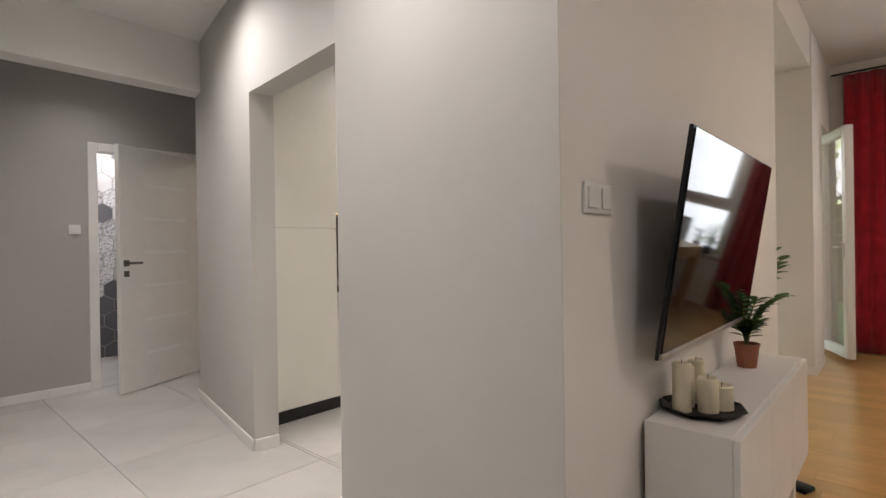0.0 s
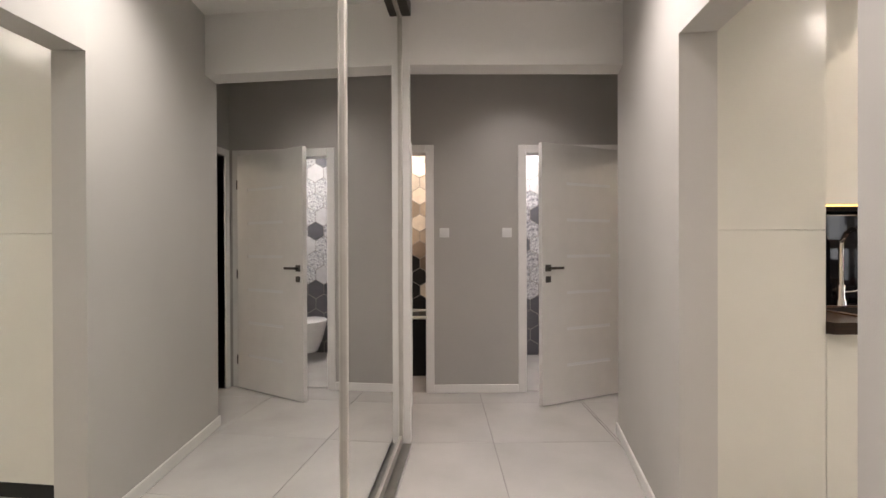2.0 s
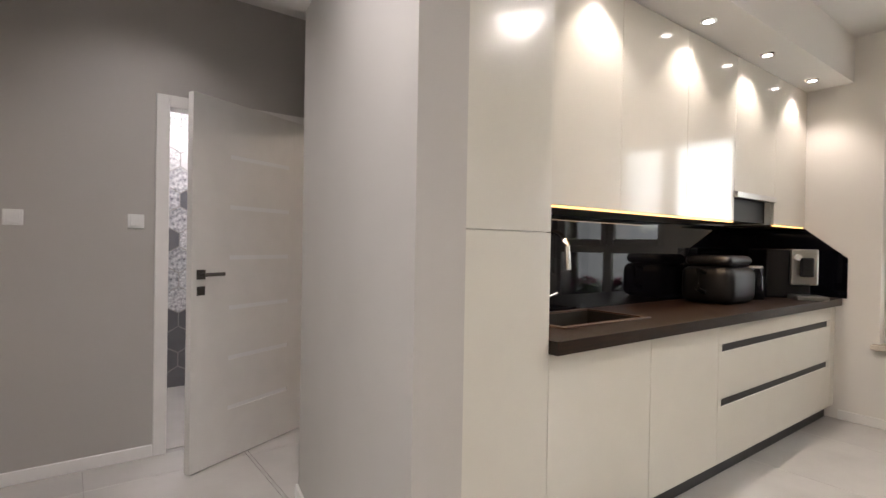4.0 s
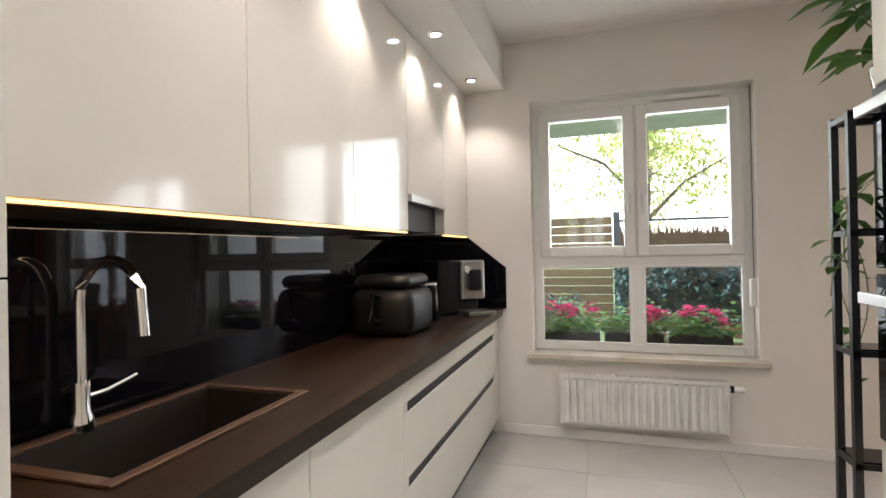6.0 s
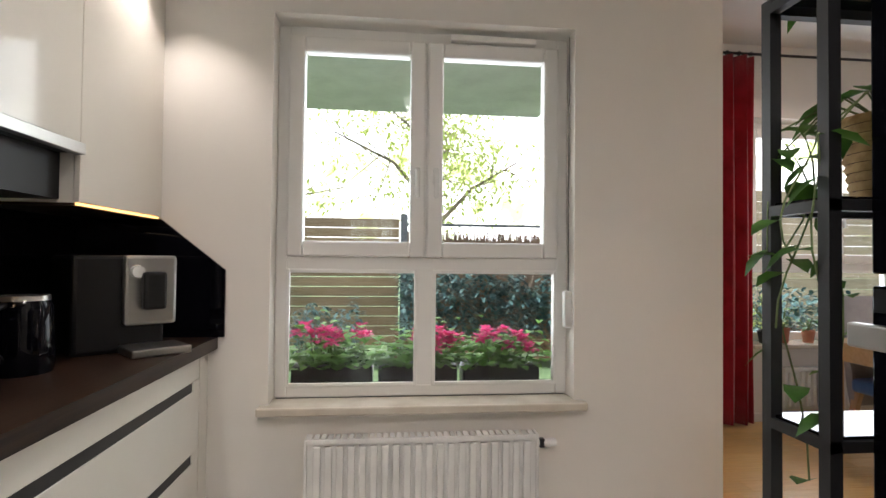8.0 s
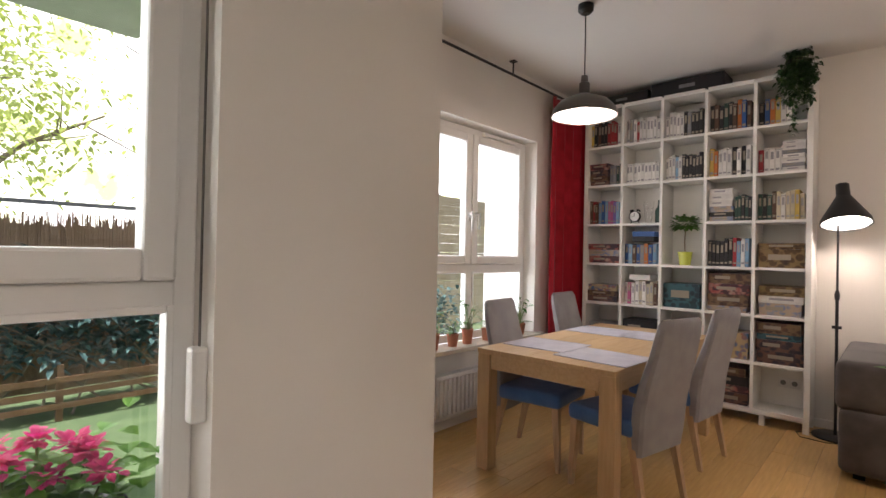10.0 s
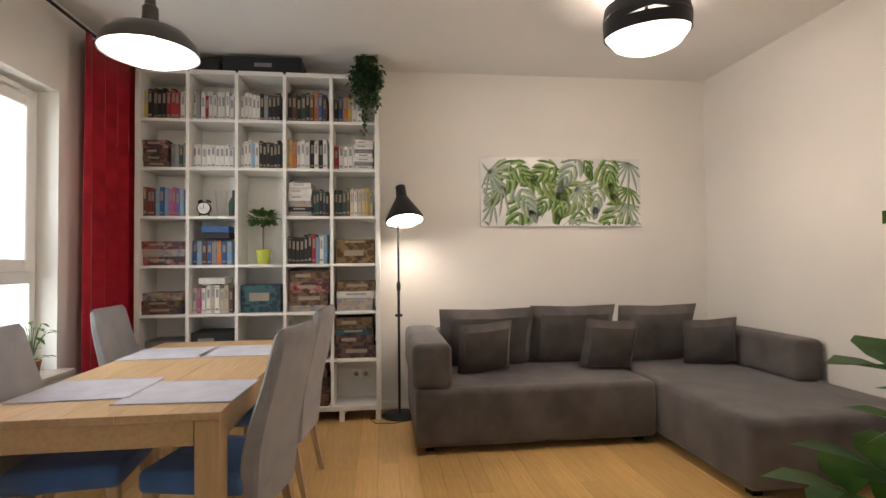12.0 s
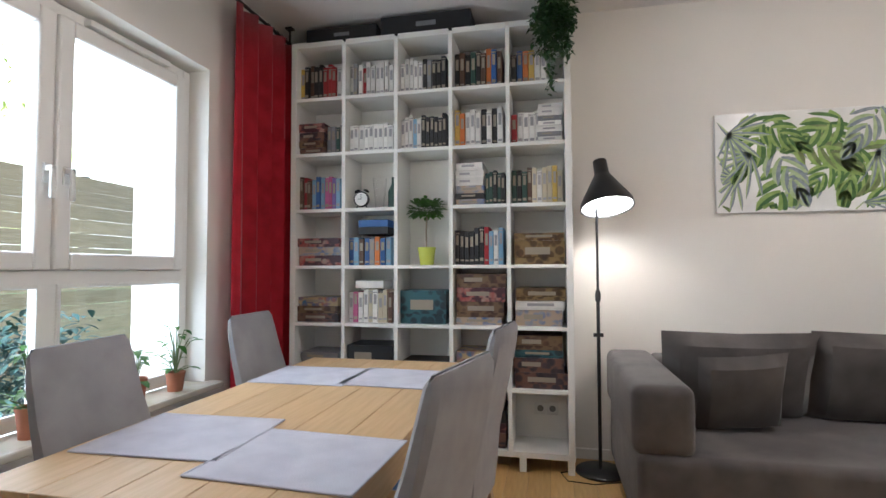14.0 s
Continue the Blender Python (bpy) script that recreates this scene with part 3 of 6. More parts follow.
def door_leaf(name, w, label, at, turn, slots=6, flip=1):
    """A leaf hinged at its origin, reaching along +x, its face at y = 0."""
    t = thing(name, label, "door", at=at, turn=turn)
    z = [0.01, *[0.30 + 0.285 * i for i in range(slots)], 2.03]
    sx0, sx1 = (0.14, 0.60) if flip > 0 else (w - 0.60, w - 0.14)
    body = bmesh.new()
    bx(body, 0, sx0, -0.02, 0.02, 0.01, 2.03)
    bx(body, sx1, w, -0.02, 0.02, 0.01, 2.03)
    for i in range(slots + 1):
        bx(body, sx0, sx1, -0.02, 0.02, z[i] + (0.012 if i else 0), z[i + 1] - (0.0 if i == slots else 0.012))
    b = part("leaf", body, DOORW, t)
    for i in range(slots):
        part("glass_strip", box(sx0, sx1, -0.016, 0.016, z[i + 1] - 0.012, z[i + 1] + 0.012), FROST, b, "narrow frosted glass strip")
    for s in (-1, 1):
        h = bmesh.new()
        hx = w - 0.055
        bx(h, hx - 0.026, hx + 0.026, s * 0.02, s * 0.028, 1.04, 1.092, 0.003)
        bx(h, hx - 0.024, hx + 0.024, s * 0.02, s * 0.028, 0.955, 1.003, 0.003)
        bx(h, hx - 0.01, hx + 0.01, s * 0.026, s * 0.06, 1.056, 1.076, 0.003)
        bx(h, hx - 0.125, hx + 0.01, s * 0.05, s * 0.064, 1.056, 1.076, 0.004)
        part("door_handle", h, NICKEL, t, "dark nickel lever handle with square plates")
    for hz in (0.25, 1.0, 1.78):
        part("hinge", lathe(bmesh.new(), [(0, -0.04), (0.007, -0.04), (0.007, 0.04), (0, 0.04)], 10, (-0.006, 0.02, hz)), NICKEL, t)
    return t


door_frame_on_y("door_frame_bathroom", -1.75, -0.95, 4.59, 4.69, "white foil door casing of the bathroom")
door_frame_on_y("door_frame_toilet", -0.10, 0.70, 4.59, 4.69, "white foil door casing of the toilet")
door_leaf("bathroom_door", 0.79, "white panelled door with narrow glass strips, standing ajar", (-1.745, 4.565, 0), -29)
door_leaf("toilet_door", 0.84, "white panelled door with narrow glass strips, standing ajar", (0.695, 4.565, 0), 180 + 26)
f = bmesh.new()
for a, b in ((3.65, 3.72), (4.50, 4.57)):
    bx(f, 0.788, 0.93, a, b, 0, 2.09, 0.004)
bx(f, 0.788, 0.93, 3.72, 4.50, 2.03, 2.09, 0.004)
tagged(part("door_frame_side_room", f, DOORW), "white foil door casing of the side room", "door frame", kind="structure")
# closed door on the west side of the entrance
t = thing("entrance_side_door", "white panelled interior door, closed, in the hall", "door", kind="structure")
f = bmesh.new()
for a, b in ((-3.31, -3.24), (-2.44, -2.37)):
    bx(f, -1.7310, -1.7150, a, b, 0, 2.09, 0.004)
bx(f, -1.7310, -1.7150, -3.24, -2.44, 2.02, 2.09, 0.004)
part("casing", f, DOORW, t)
part("leaf", box(-1.7295, -1.7220, -3.235, -2.445, 0.01, 2.015), DOORW, t)
h = bmesh.new()
bx(h, -1.7220, -1.7140, -2.53, -2.48, 1.04, 1.09, 0.003)
bx(h, -1.6800, -1.6700, -2.6, -2.49, 1.056, 1.076, 0.003)
bx(h, -1.7150, -1.6700, -2.51, -2.49, 1.056, 1.076, 0.003)
part("door_handle", h, NICKEL, t)

# switches on the grey wall and by the television
def switch(x, y, z, w, axis, label):
    t = thing("light_switch", label, "switch", at=(x, y, z))
    n = max(1, round(w / 0.075))
    if axis == "y":
        part("plate", box(-w / 2, w / 2, -0.009, 0, -0.04, 0.04, 0.003), WPOT, t)
        for i in range(n):
            cx = -w / 2 + w * (i + 0.5) / n
            part("rocker", box(cx - 0.026, cx + 0.026, -0.014, -0.009, -0.027, 0.027, 0.002), WPOT, t)


switch(-0.793, 4.59, 1.35, 0.082, "y", "white single light switch on the grey wall")
switch(-0.265, 4.59, 1.35, 0.082, "y", "white single light switch on the grey wall")
switch(-0.065, 0.12, 1.275, 0.155, "y", "white double light switch beside the television")

# ---------- mirrored wardrobe ----------
t = thing("sliding_wardrobe", "built-in wardrobe with mirrored sliding doors in champagne frames", "wardrobe", at=(-1.035, 3.46, 0), turn=-4)
WL = -3.30
part("end_panel", box(-0.72, 0.015, 0.0, 0.06, 0.0, 2.745), DOORW, t, "white end panel")
part("side_panel", box(-0.5, 0.015, WL - 0.05, WL, 0, 2.745), DOORW, t)
tr = bmesh.new()
bx(tr, -0.1, 0.025, WL, 0, 0.0, 0.012)
for xx in (-0.1, -0.04, 0.02):
    bx(tr, xx, xx + 0.006, WL, 0, 0.01, 0.03)
part("bottom_track", tr, STEEL, t)
part("top_track", box(-0.11, 0.025, WL, 0, 2.66, 2.745), DALU, t, "dark aluminium top track")
for a, b, x in ((WL + 0.005, -1.53, 0.0), (-1.57, -0.01, -0.04)):
    d = part("sliding_door", box(x - 0.014, x - 0.005, a, b, 0.03, 2.66), DALU, t)
    for c in (a, b - 0.024):
        part("stile", box(x - 0.015, x + 0.014, c, c + 0.024, 0.03, 2.66, 0.006), ALU, d)
    part("rail", box(x - 0.012, x + 0.01, a + 0.03, b - 0.03, 0.03, 0.075, 0.003), ALU, d)
    part("rail", box(x - 0.012, x + 0.01, a + 0.03, b - 0.03, 2.63, 2.66, 0.003), ALU, d)
    part("mirror", box(x - 0.004, x, a + 0.028, b - 0.028, 0.07, 2.635), MIRROR, d, "full-height mirror")

# ---------- kitchen ----------
def cab(name, x0, x1, y0, y1, z0, z1, fronts, m, label, group, body_m=FRONT):
    """A unit whose fronts face -y at y0; fronts are (z0, z1) bands."""
    t = thing(name, label, "kitchen cabinet", group)
    part("body", box(x0 + 0.001, x1 - 0.001, y0 + 0.021, y1, z0, z1), body_m, t)
    for a, b in fronts:
        part("door", box(x0 + 0.0015, x1 - 0.0015, y0, y0 + 0.019, a, b, 0.0015, 1), m, t)
    return t


YB, YU = 2.53, 2.74
cab("tall_cabinet", 0.36, 0.86, YB, 3.098, 0.1, 2.486, ((0.1, 1.3), (1.303, 2.484)), FRONT, "tall cream gloss cabinet at the end of the worktop", "kitchen units")
cab("base_cabinet", 0.86, 1.55, YB, 3.098, 0.1, 0.69, ((0.1, 0.843),), FRONT, "cream handleless base cabinet under the sink", "kitchen units")
cab("base_cabinet", 1.55, 2.20, YB, 3.098, 0.1, 0.69, ((0.1, 0.843),), FRONT, "cream handleless base cabinet", "kitchen units")
t = cab("drawer_cabinet", 2.20, 3.95, YB, 3.098, 0.1, 0.847, ((0.1, 0.405), (0.445, 0.70), (0.74, 0.843)), FRONT, "wide cream drawer unit with long black finger grooves", "kitchen units")
for z in (0.425, 0.72):
    part("groove_handle", box(2.24, 3.88, YB + 0.004, YB + 0.02, z - 0.02, z + 0.02), BLACK, t, "black recessed grip")
    part("drawer_edge", box(2.2015, 2.24, YB, YB + 0.019, z - 0.02, z + 0.02), FRONT, t)
    part("drawer_edge", box(3.88, 3.9485, YB, YB + 0.019, z - 0.02, z + 0.02), FRONT, t)
tagged(part("filler_panel", box(3.953, 4.048, YB, 3.098, 0.1, 0.847), FRONT), "cream filler panel beside the window wall", "panel")
tagged(part("plinth", box(0.36, 4.03, YB + 0.05, YB + 0.07, 0, 0.1), BLACK), "black recessed plinth under the base units", "plinth")
# worktop with the sink cut out
def slab_with_hole(xs, ys, z0, z1):
    """One slab over a 3 by 3 grid whose middle field is cut out."""
    b = bmesh.new()
    g = {(i, j, k): b.verts.new((xs[i], ys[j], z)) for i in range(4) for j in range(4) for k, z in enumerate((z0, z1))}
    for i in range(3):
        for j in range(3):
            q = ((i, j), (i + 1, j), (i + 1, j + 1), (i, j + 1))
            if (i, j) != (1, 1):
                b.faces.new([g[p + (1,)] for p in q])
                b.faces.new([g[p + (0,)] for p in q[::-1]])
            for p, o, (di, dj) in zip(q, q[1:] + q[:1], ((0, -1), (1, 0), (0, 1), (-1, 0))):
                out = not (0 <= i + di <= 2 and 0 <= j + dj <= 2)
                if (out and (i, j) != (1, 1)) or ((i + di, j + dj) == (1, 1)):
                    b.faces.new((g[p + (0,)], g[o + (0,)], g[o + (1,)], g[p + (1,)]))
    bmesh.ops.recalc_face_normals(b, faces=b.faces)
    return b


w = slab_with_hole((0.862, 1.12, 1.74, 4.047), (2.49, 2.68, 3.03, 3.095), 0.848, 0.90)
tagged(part("worktop", w, COUNTER), "dark wenge worktop running along the kitchen units", "worktop")
t = thing("sink", "black composite sink with a copper brown rim in the worktop", "sink")
w = bmesh.new()
pane = [(1.10, 1.76, 2.66, 2.69), (1.10, 1.76, 3.02, 3.05), (1.10, 1.13, 2.69, 3.02), (1.73, 1.76, 2.69, 3.02)]
for a in pane:
    bx(w, *a, 0.9, 0.908, 0.002)
part("rim", w, BRONZE, t)
w = bmesh.new()
bx(w, 1.13, 1.73, 2.69, 3.02, 0.70, 0.71)
for a in ((1.125, 1.135, 2.69, 3.02), (1.725, 1.735, 2.69, 3.02), (1.13, 1.73, 2.685, 2.695), (1.13, 1.73, 3.015, 3.025)):
    bx(w, *a, 0.70, 0.9)
part("bowl", w, SINKB, t)
part("drain", lathe(bmesh.new(), [(0.0, 0.716), (0.03, 0.716), (0.042, 0.712), (0.045, 0.71)], 20, (1.43, 2.86, 0)), CHROME, t)
t = thing("kitchen_tap", "tall chrome swan-neck tap behind the sink", "tap", at=(1.33, 3.035, 0.9))
part("base", lathe(bmesh.new(), [(0, 0), (0.028, 0), (0.028, 0.03), (0.02, 0.05), (0.02, 0.12), (0, 0.12)], 18), CHROME, t, smooth=True)
pts = [(0, 0, 0.1), (0, 0, 0.32)] + [(0, -0.1 + 0.1 * math.cos(a), 0.32 + 0.1 * math.sin(a)) for a in [i * math.pi / 10 for i in range(1, 10)]] + [(0, -0.205, 0.24)]
part("spout", tube(bmesh.new(), pts, 0.013, 12), CHROME, t, smooth=True)
part("lever", tube(bmesh.new(), [(0.02, 0, 0.08), (0.06, -0.01, 0.085), (0.13, -0.03, 0.11)], 0.008, 8), CHROME, t, smooth=True)
structure("backsplash", box(0.862, 4.046, 3.083, 3.098, 0.901, 1.425), BGLASS, "black gloss glass splashback")
w = prism(bmesh.new(), [(3.08, 0.902), (2.46, 0.902), (2.46, 1.20), (2.74, 1.424), (3.08, 1.424)], 4.034, 4.048, "x")
structure("backsplash_side", w, BGLASS, "black gloss glass panel with a sloped edge on the window wall")
# wall cabinets
for a, b in ((0.86, 1.60), (1.60, 2.235), (2.235, 2.83), (3.455, 4.046)):
    cab("wall_cabinet", a, b, YU, 3.08, 1.43, 2.486, ((1.432, 2.484),), GLOSS, "tall cream gloss handleless wall cabinet", "wall cabinets")
t = cab("wall_cabinet", 2.83, 3.455, YU, 3.08, 1.66, 2.486, ((1.625, 2.484),), GLOSS, "shorter cream gloss wall cabinet above the cooker hood", "wall cabinets")
t = thing("cooker_hood", "black pull-out cooker hood between the wall cabinets", "cooker hood")
part("body", box(2.834, 3.451, YU + 0.06, 3.078, 1.44, 1.618), BPLAST, t)
part("pull_out_front", box(2.834, 3.451, YU - 0.02, YU + 0.012, 1.585, 1.622, 0.003), STEEL, t)
part("filter", box(2.85, 3.44, YU + 0.02, YU + 0.058, 1.59, 1.61), BPLAST, t)
for a, b in ((0.862, 2.83), (3.455, 4.03)):
    t = thing("led_strip", "dark panel with a warm lit LED strip under the wall cabinets", "LED strip")
    part("panel", box(a, b, YU + 0.016, 3.08, 1.420, 1.4295), COUNTER, t)
    part("diffuser", box(a + 0.005, b - 0.005, YU + 0.003, YU + 0.0155, 1.4225, 1.4295), LED, t)
for x in (3.75, 2.97, 2.2, 1.4):
    t = thing("ceiling_spot", "small lit recessed spotlight with a chrome ring in the soffit", "spotlight", "soffit spots", at=(x, 2.62, 2.49))
    part("ring", lathe(bmesh.new(), [(0.028, 0.0), (0.028, -0.008), (0.042, -0.007), (0.045, 0.0)], 20), CHROME, t)
    part("lens", lathe(bmesh.new(), [(0, -0.003), (0.028, -0.003), (0.028, 0)], 20), SPOTGLOW, t)
# countertop appliances
t = thing("coffee_machine", "black automatic coffee machine with a silver front on the worktop", "coffee machine", at=(3.80, 2.80, 0.9), turn=-48)
part("body", box(-0.17, 0.13, -0.15, 0.2, 0.0, 0.36, 0.015), BPLAST, t)
part("front", box(-0.02, 0.16, -0.19, -0.15, 0.10, 0.36, 0.012), STEEL, t, "silver front panel")
part("spout_block", box(0.03, 0.11, -0.24, -0.19, 0.16, 0.30, 0.012), BPLAST, t)
part("knob", lathe(bmesh.new(), [(0, 0), (0.025, 0), (0.022, 0.02), (0, 0.02)], 16, m=pose(0.02, -0.19, 0.3, 90)), WPOT, t)
part("drip_tray", box(-0.03, 0.17, -0.32, -0.15, 0.0, 0.03, 0.006), STEEL, t)
t = thing("kettle", "dark glass electric kettle with a steel lid on the worktop", "kettle", at=(3.36, 2.84, 0.9))
part("jug", lathe(bmesh.new(), [(0, 0), (0.08, 0), (0.085, 0.02), (0.078, 0.2), (0.07, 0.22), (0, 0.22)], 24), BGLASS, t, smooth=True)
part("lid", lathe(bmesh.new(), [(0.072, 0.22), (0.07, 0.235), (0, 0.238)], 24), STEEL, t, smooth=True)
part("handle", tube(bmesh.new(), [(-0.07, 0, 0.21), (-0.13, 0, 0.2), (-0.135, 0, 0.1), (-0.08, 0, 0.05)], 0.011, 8), BPLAST, t, smooth=True)
t = thing("multicooker", "black rounded multicooker on the worktop", "cooker", at=(2.9, 2.86, 0.9))
part("body", box(-0.19, 0.19, -0.17, 0.17, 0.0, 0.24, 0.06, 4), BPLAST, t, smooth=True)
part("lid", box(-0.17, 0.17, -0.15, 0.15, 0.24, 0.31, 0.04, 4), BPLAST, t, smooth=True)
part("handle", tube(bmesh.new(), [(-0.18, 0, 0.2), (-0.27, 0, 0.22), (-0.28, 0, 0.1), (-0.18, 0, 0.07)], 0.016, 8), BPLAST, t, smooth=True)
# oven tower on the television wall
t = thing("oven_tower", "tall cream cabinet with built-in black ovens", "oven cabinet")
OX0, OX1 = 1.89, 2.49
part("body", box(OX0, OX1 - 0.002, 0.402, 0.878, 0.0, 2.60), FRONT, t)
part("lower_door", box(OX0 + 0.002, OX1 - 0.003, 0.879, 0.899, 0.1, 0.655), FRONT, t)
part("upper_door", box(OX0 + 0.002, OX1 - 0.003, 0.879, 0.899, 1.86, 2.598), FRONT, t)
for name, a, b in (("oven", 0.66, 1.22), ("compact_oven", 1.24, 1.85)):
    d = part(name, box(OX0 + 0.003, OX1 - 0.004, 0.879, 0.905, a, b, 0.004), BGLASS, t, "black glass oven front")
    part("handle", box(OX0 + 0.015, OX1 - 0.016, 0.945, 0.965, b - 0.10, b - 0.06, 0.004), STEEL, d, "steel bar handle")
    for xx in (OX0 + 0.05, OX1 - 0.05):
        part("handle_mount", box(xx - 0.01, xx + 0.01, 0.905, 0.945, b - 0.09, b - 0.07), STEEL, d)
    part("control_strip", box(OX0 + 0.01, OX1 - 0.01, 0.905, 0.907, b - 0.045, b - 0.005), BPLAST, d)
t = thing("tall_cabinet", "tall cream gloss cabinet beside the ovens", "kitchen cabinet", "kitchen units")
part("body", box(0.15, 1.888, 0.402, 0.878, 0.0, 2.60), FRONT, t)
for a, b in ((0.152, 0.71), (0.714, 1.3), (1.304, 1.886)):
    part("door", box(a, b, 0.879, 0.899, 0.1, 2.598), FRONT, t)
# radiators
def radiator(x, y0, y1, z0, z1, label):
    t = thing("radiator", label, "radiator")
    b = bmesh.new()
    bx(b, x + 0.02, x + 0.035, y0 + 0.01, y1 - 0.01, z0, z1 - 0.01)
    part("panel", b, WPOT, t)
    n = int((y1 - y0) / 0.05)
    for i in range(n):
        c = y0 + 0.03 + (y1 - y0 - 0.06) * (i + 0.5) / n
        part("rib", box(x, x + 0.022, c - 0.016, c + 0.016, z0 + 0.02, z1 - 0.03, 0.006, 2), WPOT, t)
    part("side_cover", box(x + 0.004, x + 0.085, y0, y0 + 0.012, z0 + 0.004, z1, 0.003), WPOT, t)
    part("side_cover", box(x + 0.004, x + 0.085, y1 - 0.012, y1, z0 + 0.004, z1, 0.003), WPOT, t)
    g = bmesh.new()
    for i in range(int((y1 - y0) / 0.03)):
        bx(g, x + 0.01, x + 0.08, y0 + 0.02 + 0.03 * i, y0 + 0.04 + 0.03 * i, z1 - 0.006, z1)
    bx(g, x + 0.006, x + 0.014, y0 + 0.01, y1 - 0.01, z1 - 0.02, z1 + 0.001)
    part("top_grille", g, WPOT, t)
    v = thing_valve(t, x, y0, z1)
    return t


def thing_valve(t, x, y0, z1):
    v = lathe(bmesh.new(), [(0, 0), (0.012, 0), (0.012, 0.03), (0.018, 0.032), (0.02, 0.08), (0.016, 0.09), (0, 0.09)], 14, m=pose(x + 0.045, y0, z1 - 0.05, 90))
    part("collar", box(x + 0.03, x + 0.06, y0 - 0.035, y0 - 0.012, z1 - 0.07, z1 - 0.03, 0.004), BPLAST, t, "black valve collar")
    return part("thermostat_valve", v, WPOT, t, smooth=True)


radiator(3.935, 1.05, 2.09, 0.13, 0.47, "white ribbed panel radiator under the kitchen window")
radiator(5.34, -2.45, -1.32, 0.12, 0.44, "white ribbed panel radiator under the dining window")

# ---------- dining ----------
t = thing("dining_table", "solid oiled oak dining table with thick square legs", "table")
TX0, TX1, TY0, TY1 = 3.945, 4.85, -2.92, -1.16
for i in range(5):
    a = TX0 + (TX1 - TX0) * i / 5
    part("tabletop_board", box(a + 0.0006, a + (TX1 - TX0) / 5 - 0.0006, TY0, TY1, 0.722, 0.752, 0.002, 1), OAK, t)
w = bmesh.new()
bx(w, TX0 + 0.1, TX1 - 0.1, TY1 - 0.05, TY1 - 0.015, 0.63, 0.721)
bx(w, TX0 + 0.1, TX1 - 0.1, TY0 + 0.015, TY0 + 0.05, 0.63, 0.721)
bx(w, TX0 + 0.015, TX0 + 0.05, TY0 + 0.1, TY1 - 0.1, 0.63, 0.721)
bx(w, TX1 - 0.05, TX1 - 0.015, TY0 + 0.1, TY1 - 0.1, 0.63, 0.721)
part("apron", w, OAK, t)
for a in (TX0 + 0.003, TX1 - 0.093):
    for b in (TY0 + 0.003, TY1 - 0.093):
        part("leg", box(a, a + 0.09, b, b + 0.09, 0, 0.7215, 0.004), OAKX, t)
for i, (a, b, r) in enumerate(((4.60, -1.58, 2), (4.16, -1.48, -3), (4.62, -2.45, 1), (4.20, -2.47, -2))):
    w = bmesh.new()
    bx(w, -0.185, 0.185, -0.225, 0.225, 0, 0.004, 0.0015, 1)
    ob = tagged(part("placemat", w, MATC), "lilac grey woven placemat lying on the table", "placemat", "placemats")
    for s in (-1, 1):
        part("hem", box(s * 0.183 - 0.004, s * 0.183 + 0.004, -0.227, 0.227, 0.0005, 0.006, 0.002, 1), MATC, ob)
        part("hem", box(-0.187, 0.187, s * 0.223 - 0.004, s * 0.223 + 0.004, 0.0005, 0.006, 0.002, 1), MATC, ob)
    ob.matrix_world = pose(a, b, 0.7525, 0, 0, 90 + r)


def chair():
    """A high-backed upholstered chair; it faces +y."""
    t = thing("dining_chair", "grey upholstered high-back dining chair with a blue seat", "chair", "chairs round the table")
    part("seat", box(-0.225, 0.225, -0.2, 0.24, 0.39, 0.485, 0.03, 3), CHAIRB, t, "blue cloth seat", smooth=True)
    prof = [(-0.20, 0.30, 0.06), (-0.205, 0.42, 0.075), (-0.215, 0.55, 0.075), (-0.245, 0.68, 0.065), (-0.285, 0.82, 0.055), (-0.31, 0.93, 0.05), (-0.322, 1.0, 0.042), (-0.325, 1.025, 0.02)]
    b = bmesh.new()
    rows = []
    for (y, z, th), w in zip(prof, (0.205, 0.215, 0.22, 0.218, 0.21, 0.203, 0.195, 0.18)):
        c = 0.018
        ring = [(-w + c, th / 2), (w - c, th / 2), (w, th / 2 - c * 0.8), (w, -th / 2 + c * 0.8), (w - c, -th / 2), (-w + c, -th / 2), (-w, -th / 2 + c * 0.8), (-w, th / 2 - c * 0.8)]
        rows.append([b.verts.new((px, y + py, z)) for px, py in ring])
    for a, r in zip(rows, rows[1:]):
        for i in range(8):
            b.faces.new((a[i], r[i], r[(i + 1) % 8], a[(i + 1) % 8]))
    b.faces.new(rows[0])
    b.faces.new(rows[-1][::-1])
    bmesh.ops.recalc_face_normals(b, faces=b.faces)
    part("backrest", b, CHAIRG, t, "grey cloth backrest", smooth=True)
    for sx in (-1, 1):
        for y0, y1 in ((0.2, 0.225), (-0.17, -0.25)):
            b = bmesh.new()
            lo, hi = 0.013, 0.023
            v = [b.verts.new((sx * (0.195 if z < 0.2 else 0.185) + dx * r, (y1 if z < 0.2 else y0) + dy * r, z)) for z, r in ((0, lo), (0.4, hi)) for dx, dy in ((-1, -1), (1, -1), (1, 1), (-1, 1))]
            for i in range(4):
                b.faces.new((v[i], v[(i + 1) % 4], v[4 + (i + 1) % 4], v[4 + i]))
            b.faces.new(v[3::-1])
            b.faces.new(v[4:])
            part("leg", b, LEGW, t)
    return t


first = chair()
first.matrix_world = pose(4.67, -1.62, 0, 0, 0, 96)
copy_thing(first, pose(4.74, -2.64, 0, 0, 0, 92))
copy_thing(first, pose(4.04, -1.52, 0, 0, 0, -102))
copy_thing(first, pose(4.02, -2.34, 0, 0, 0, -97))

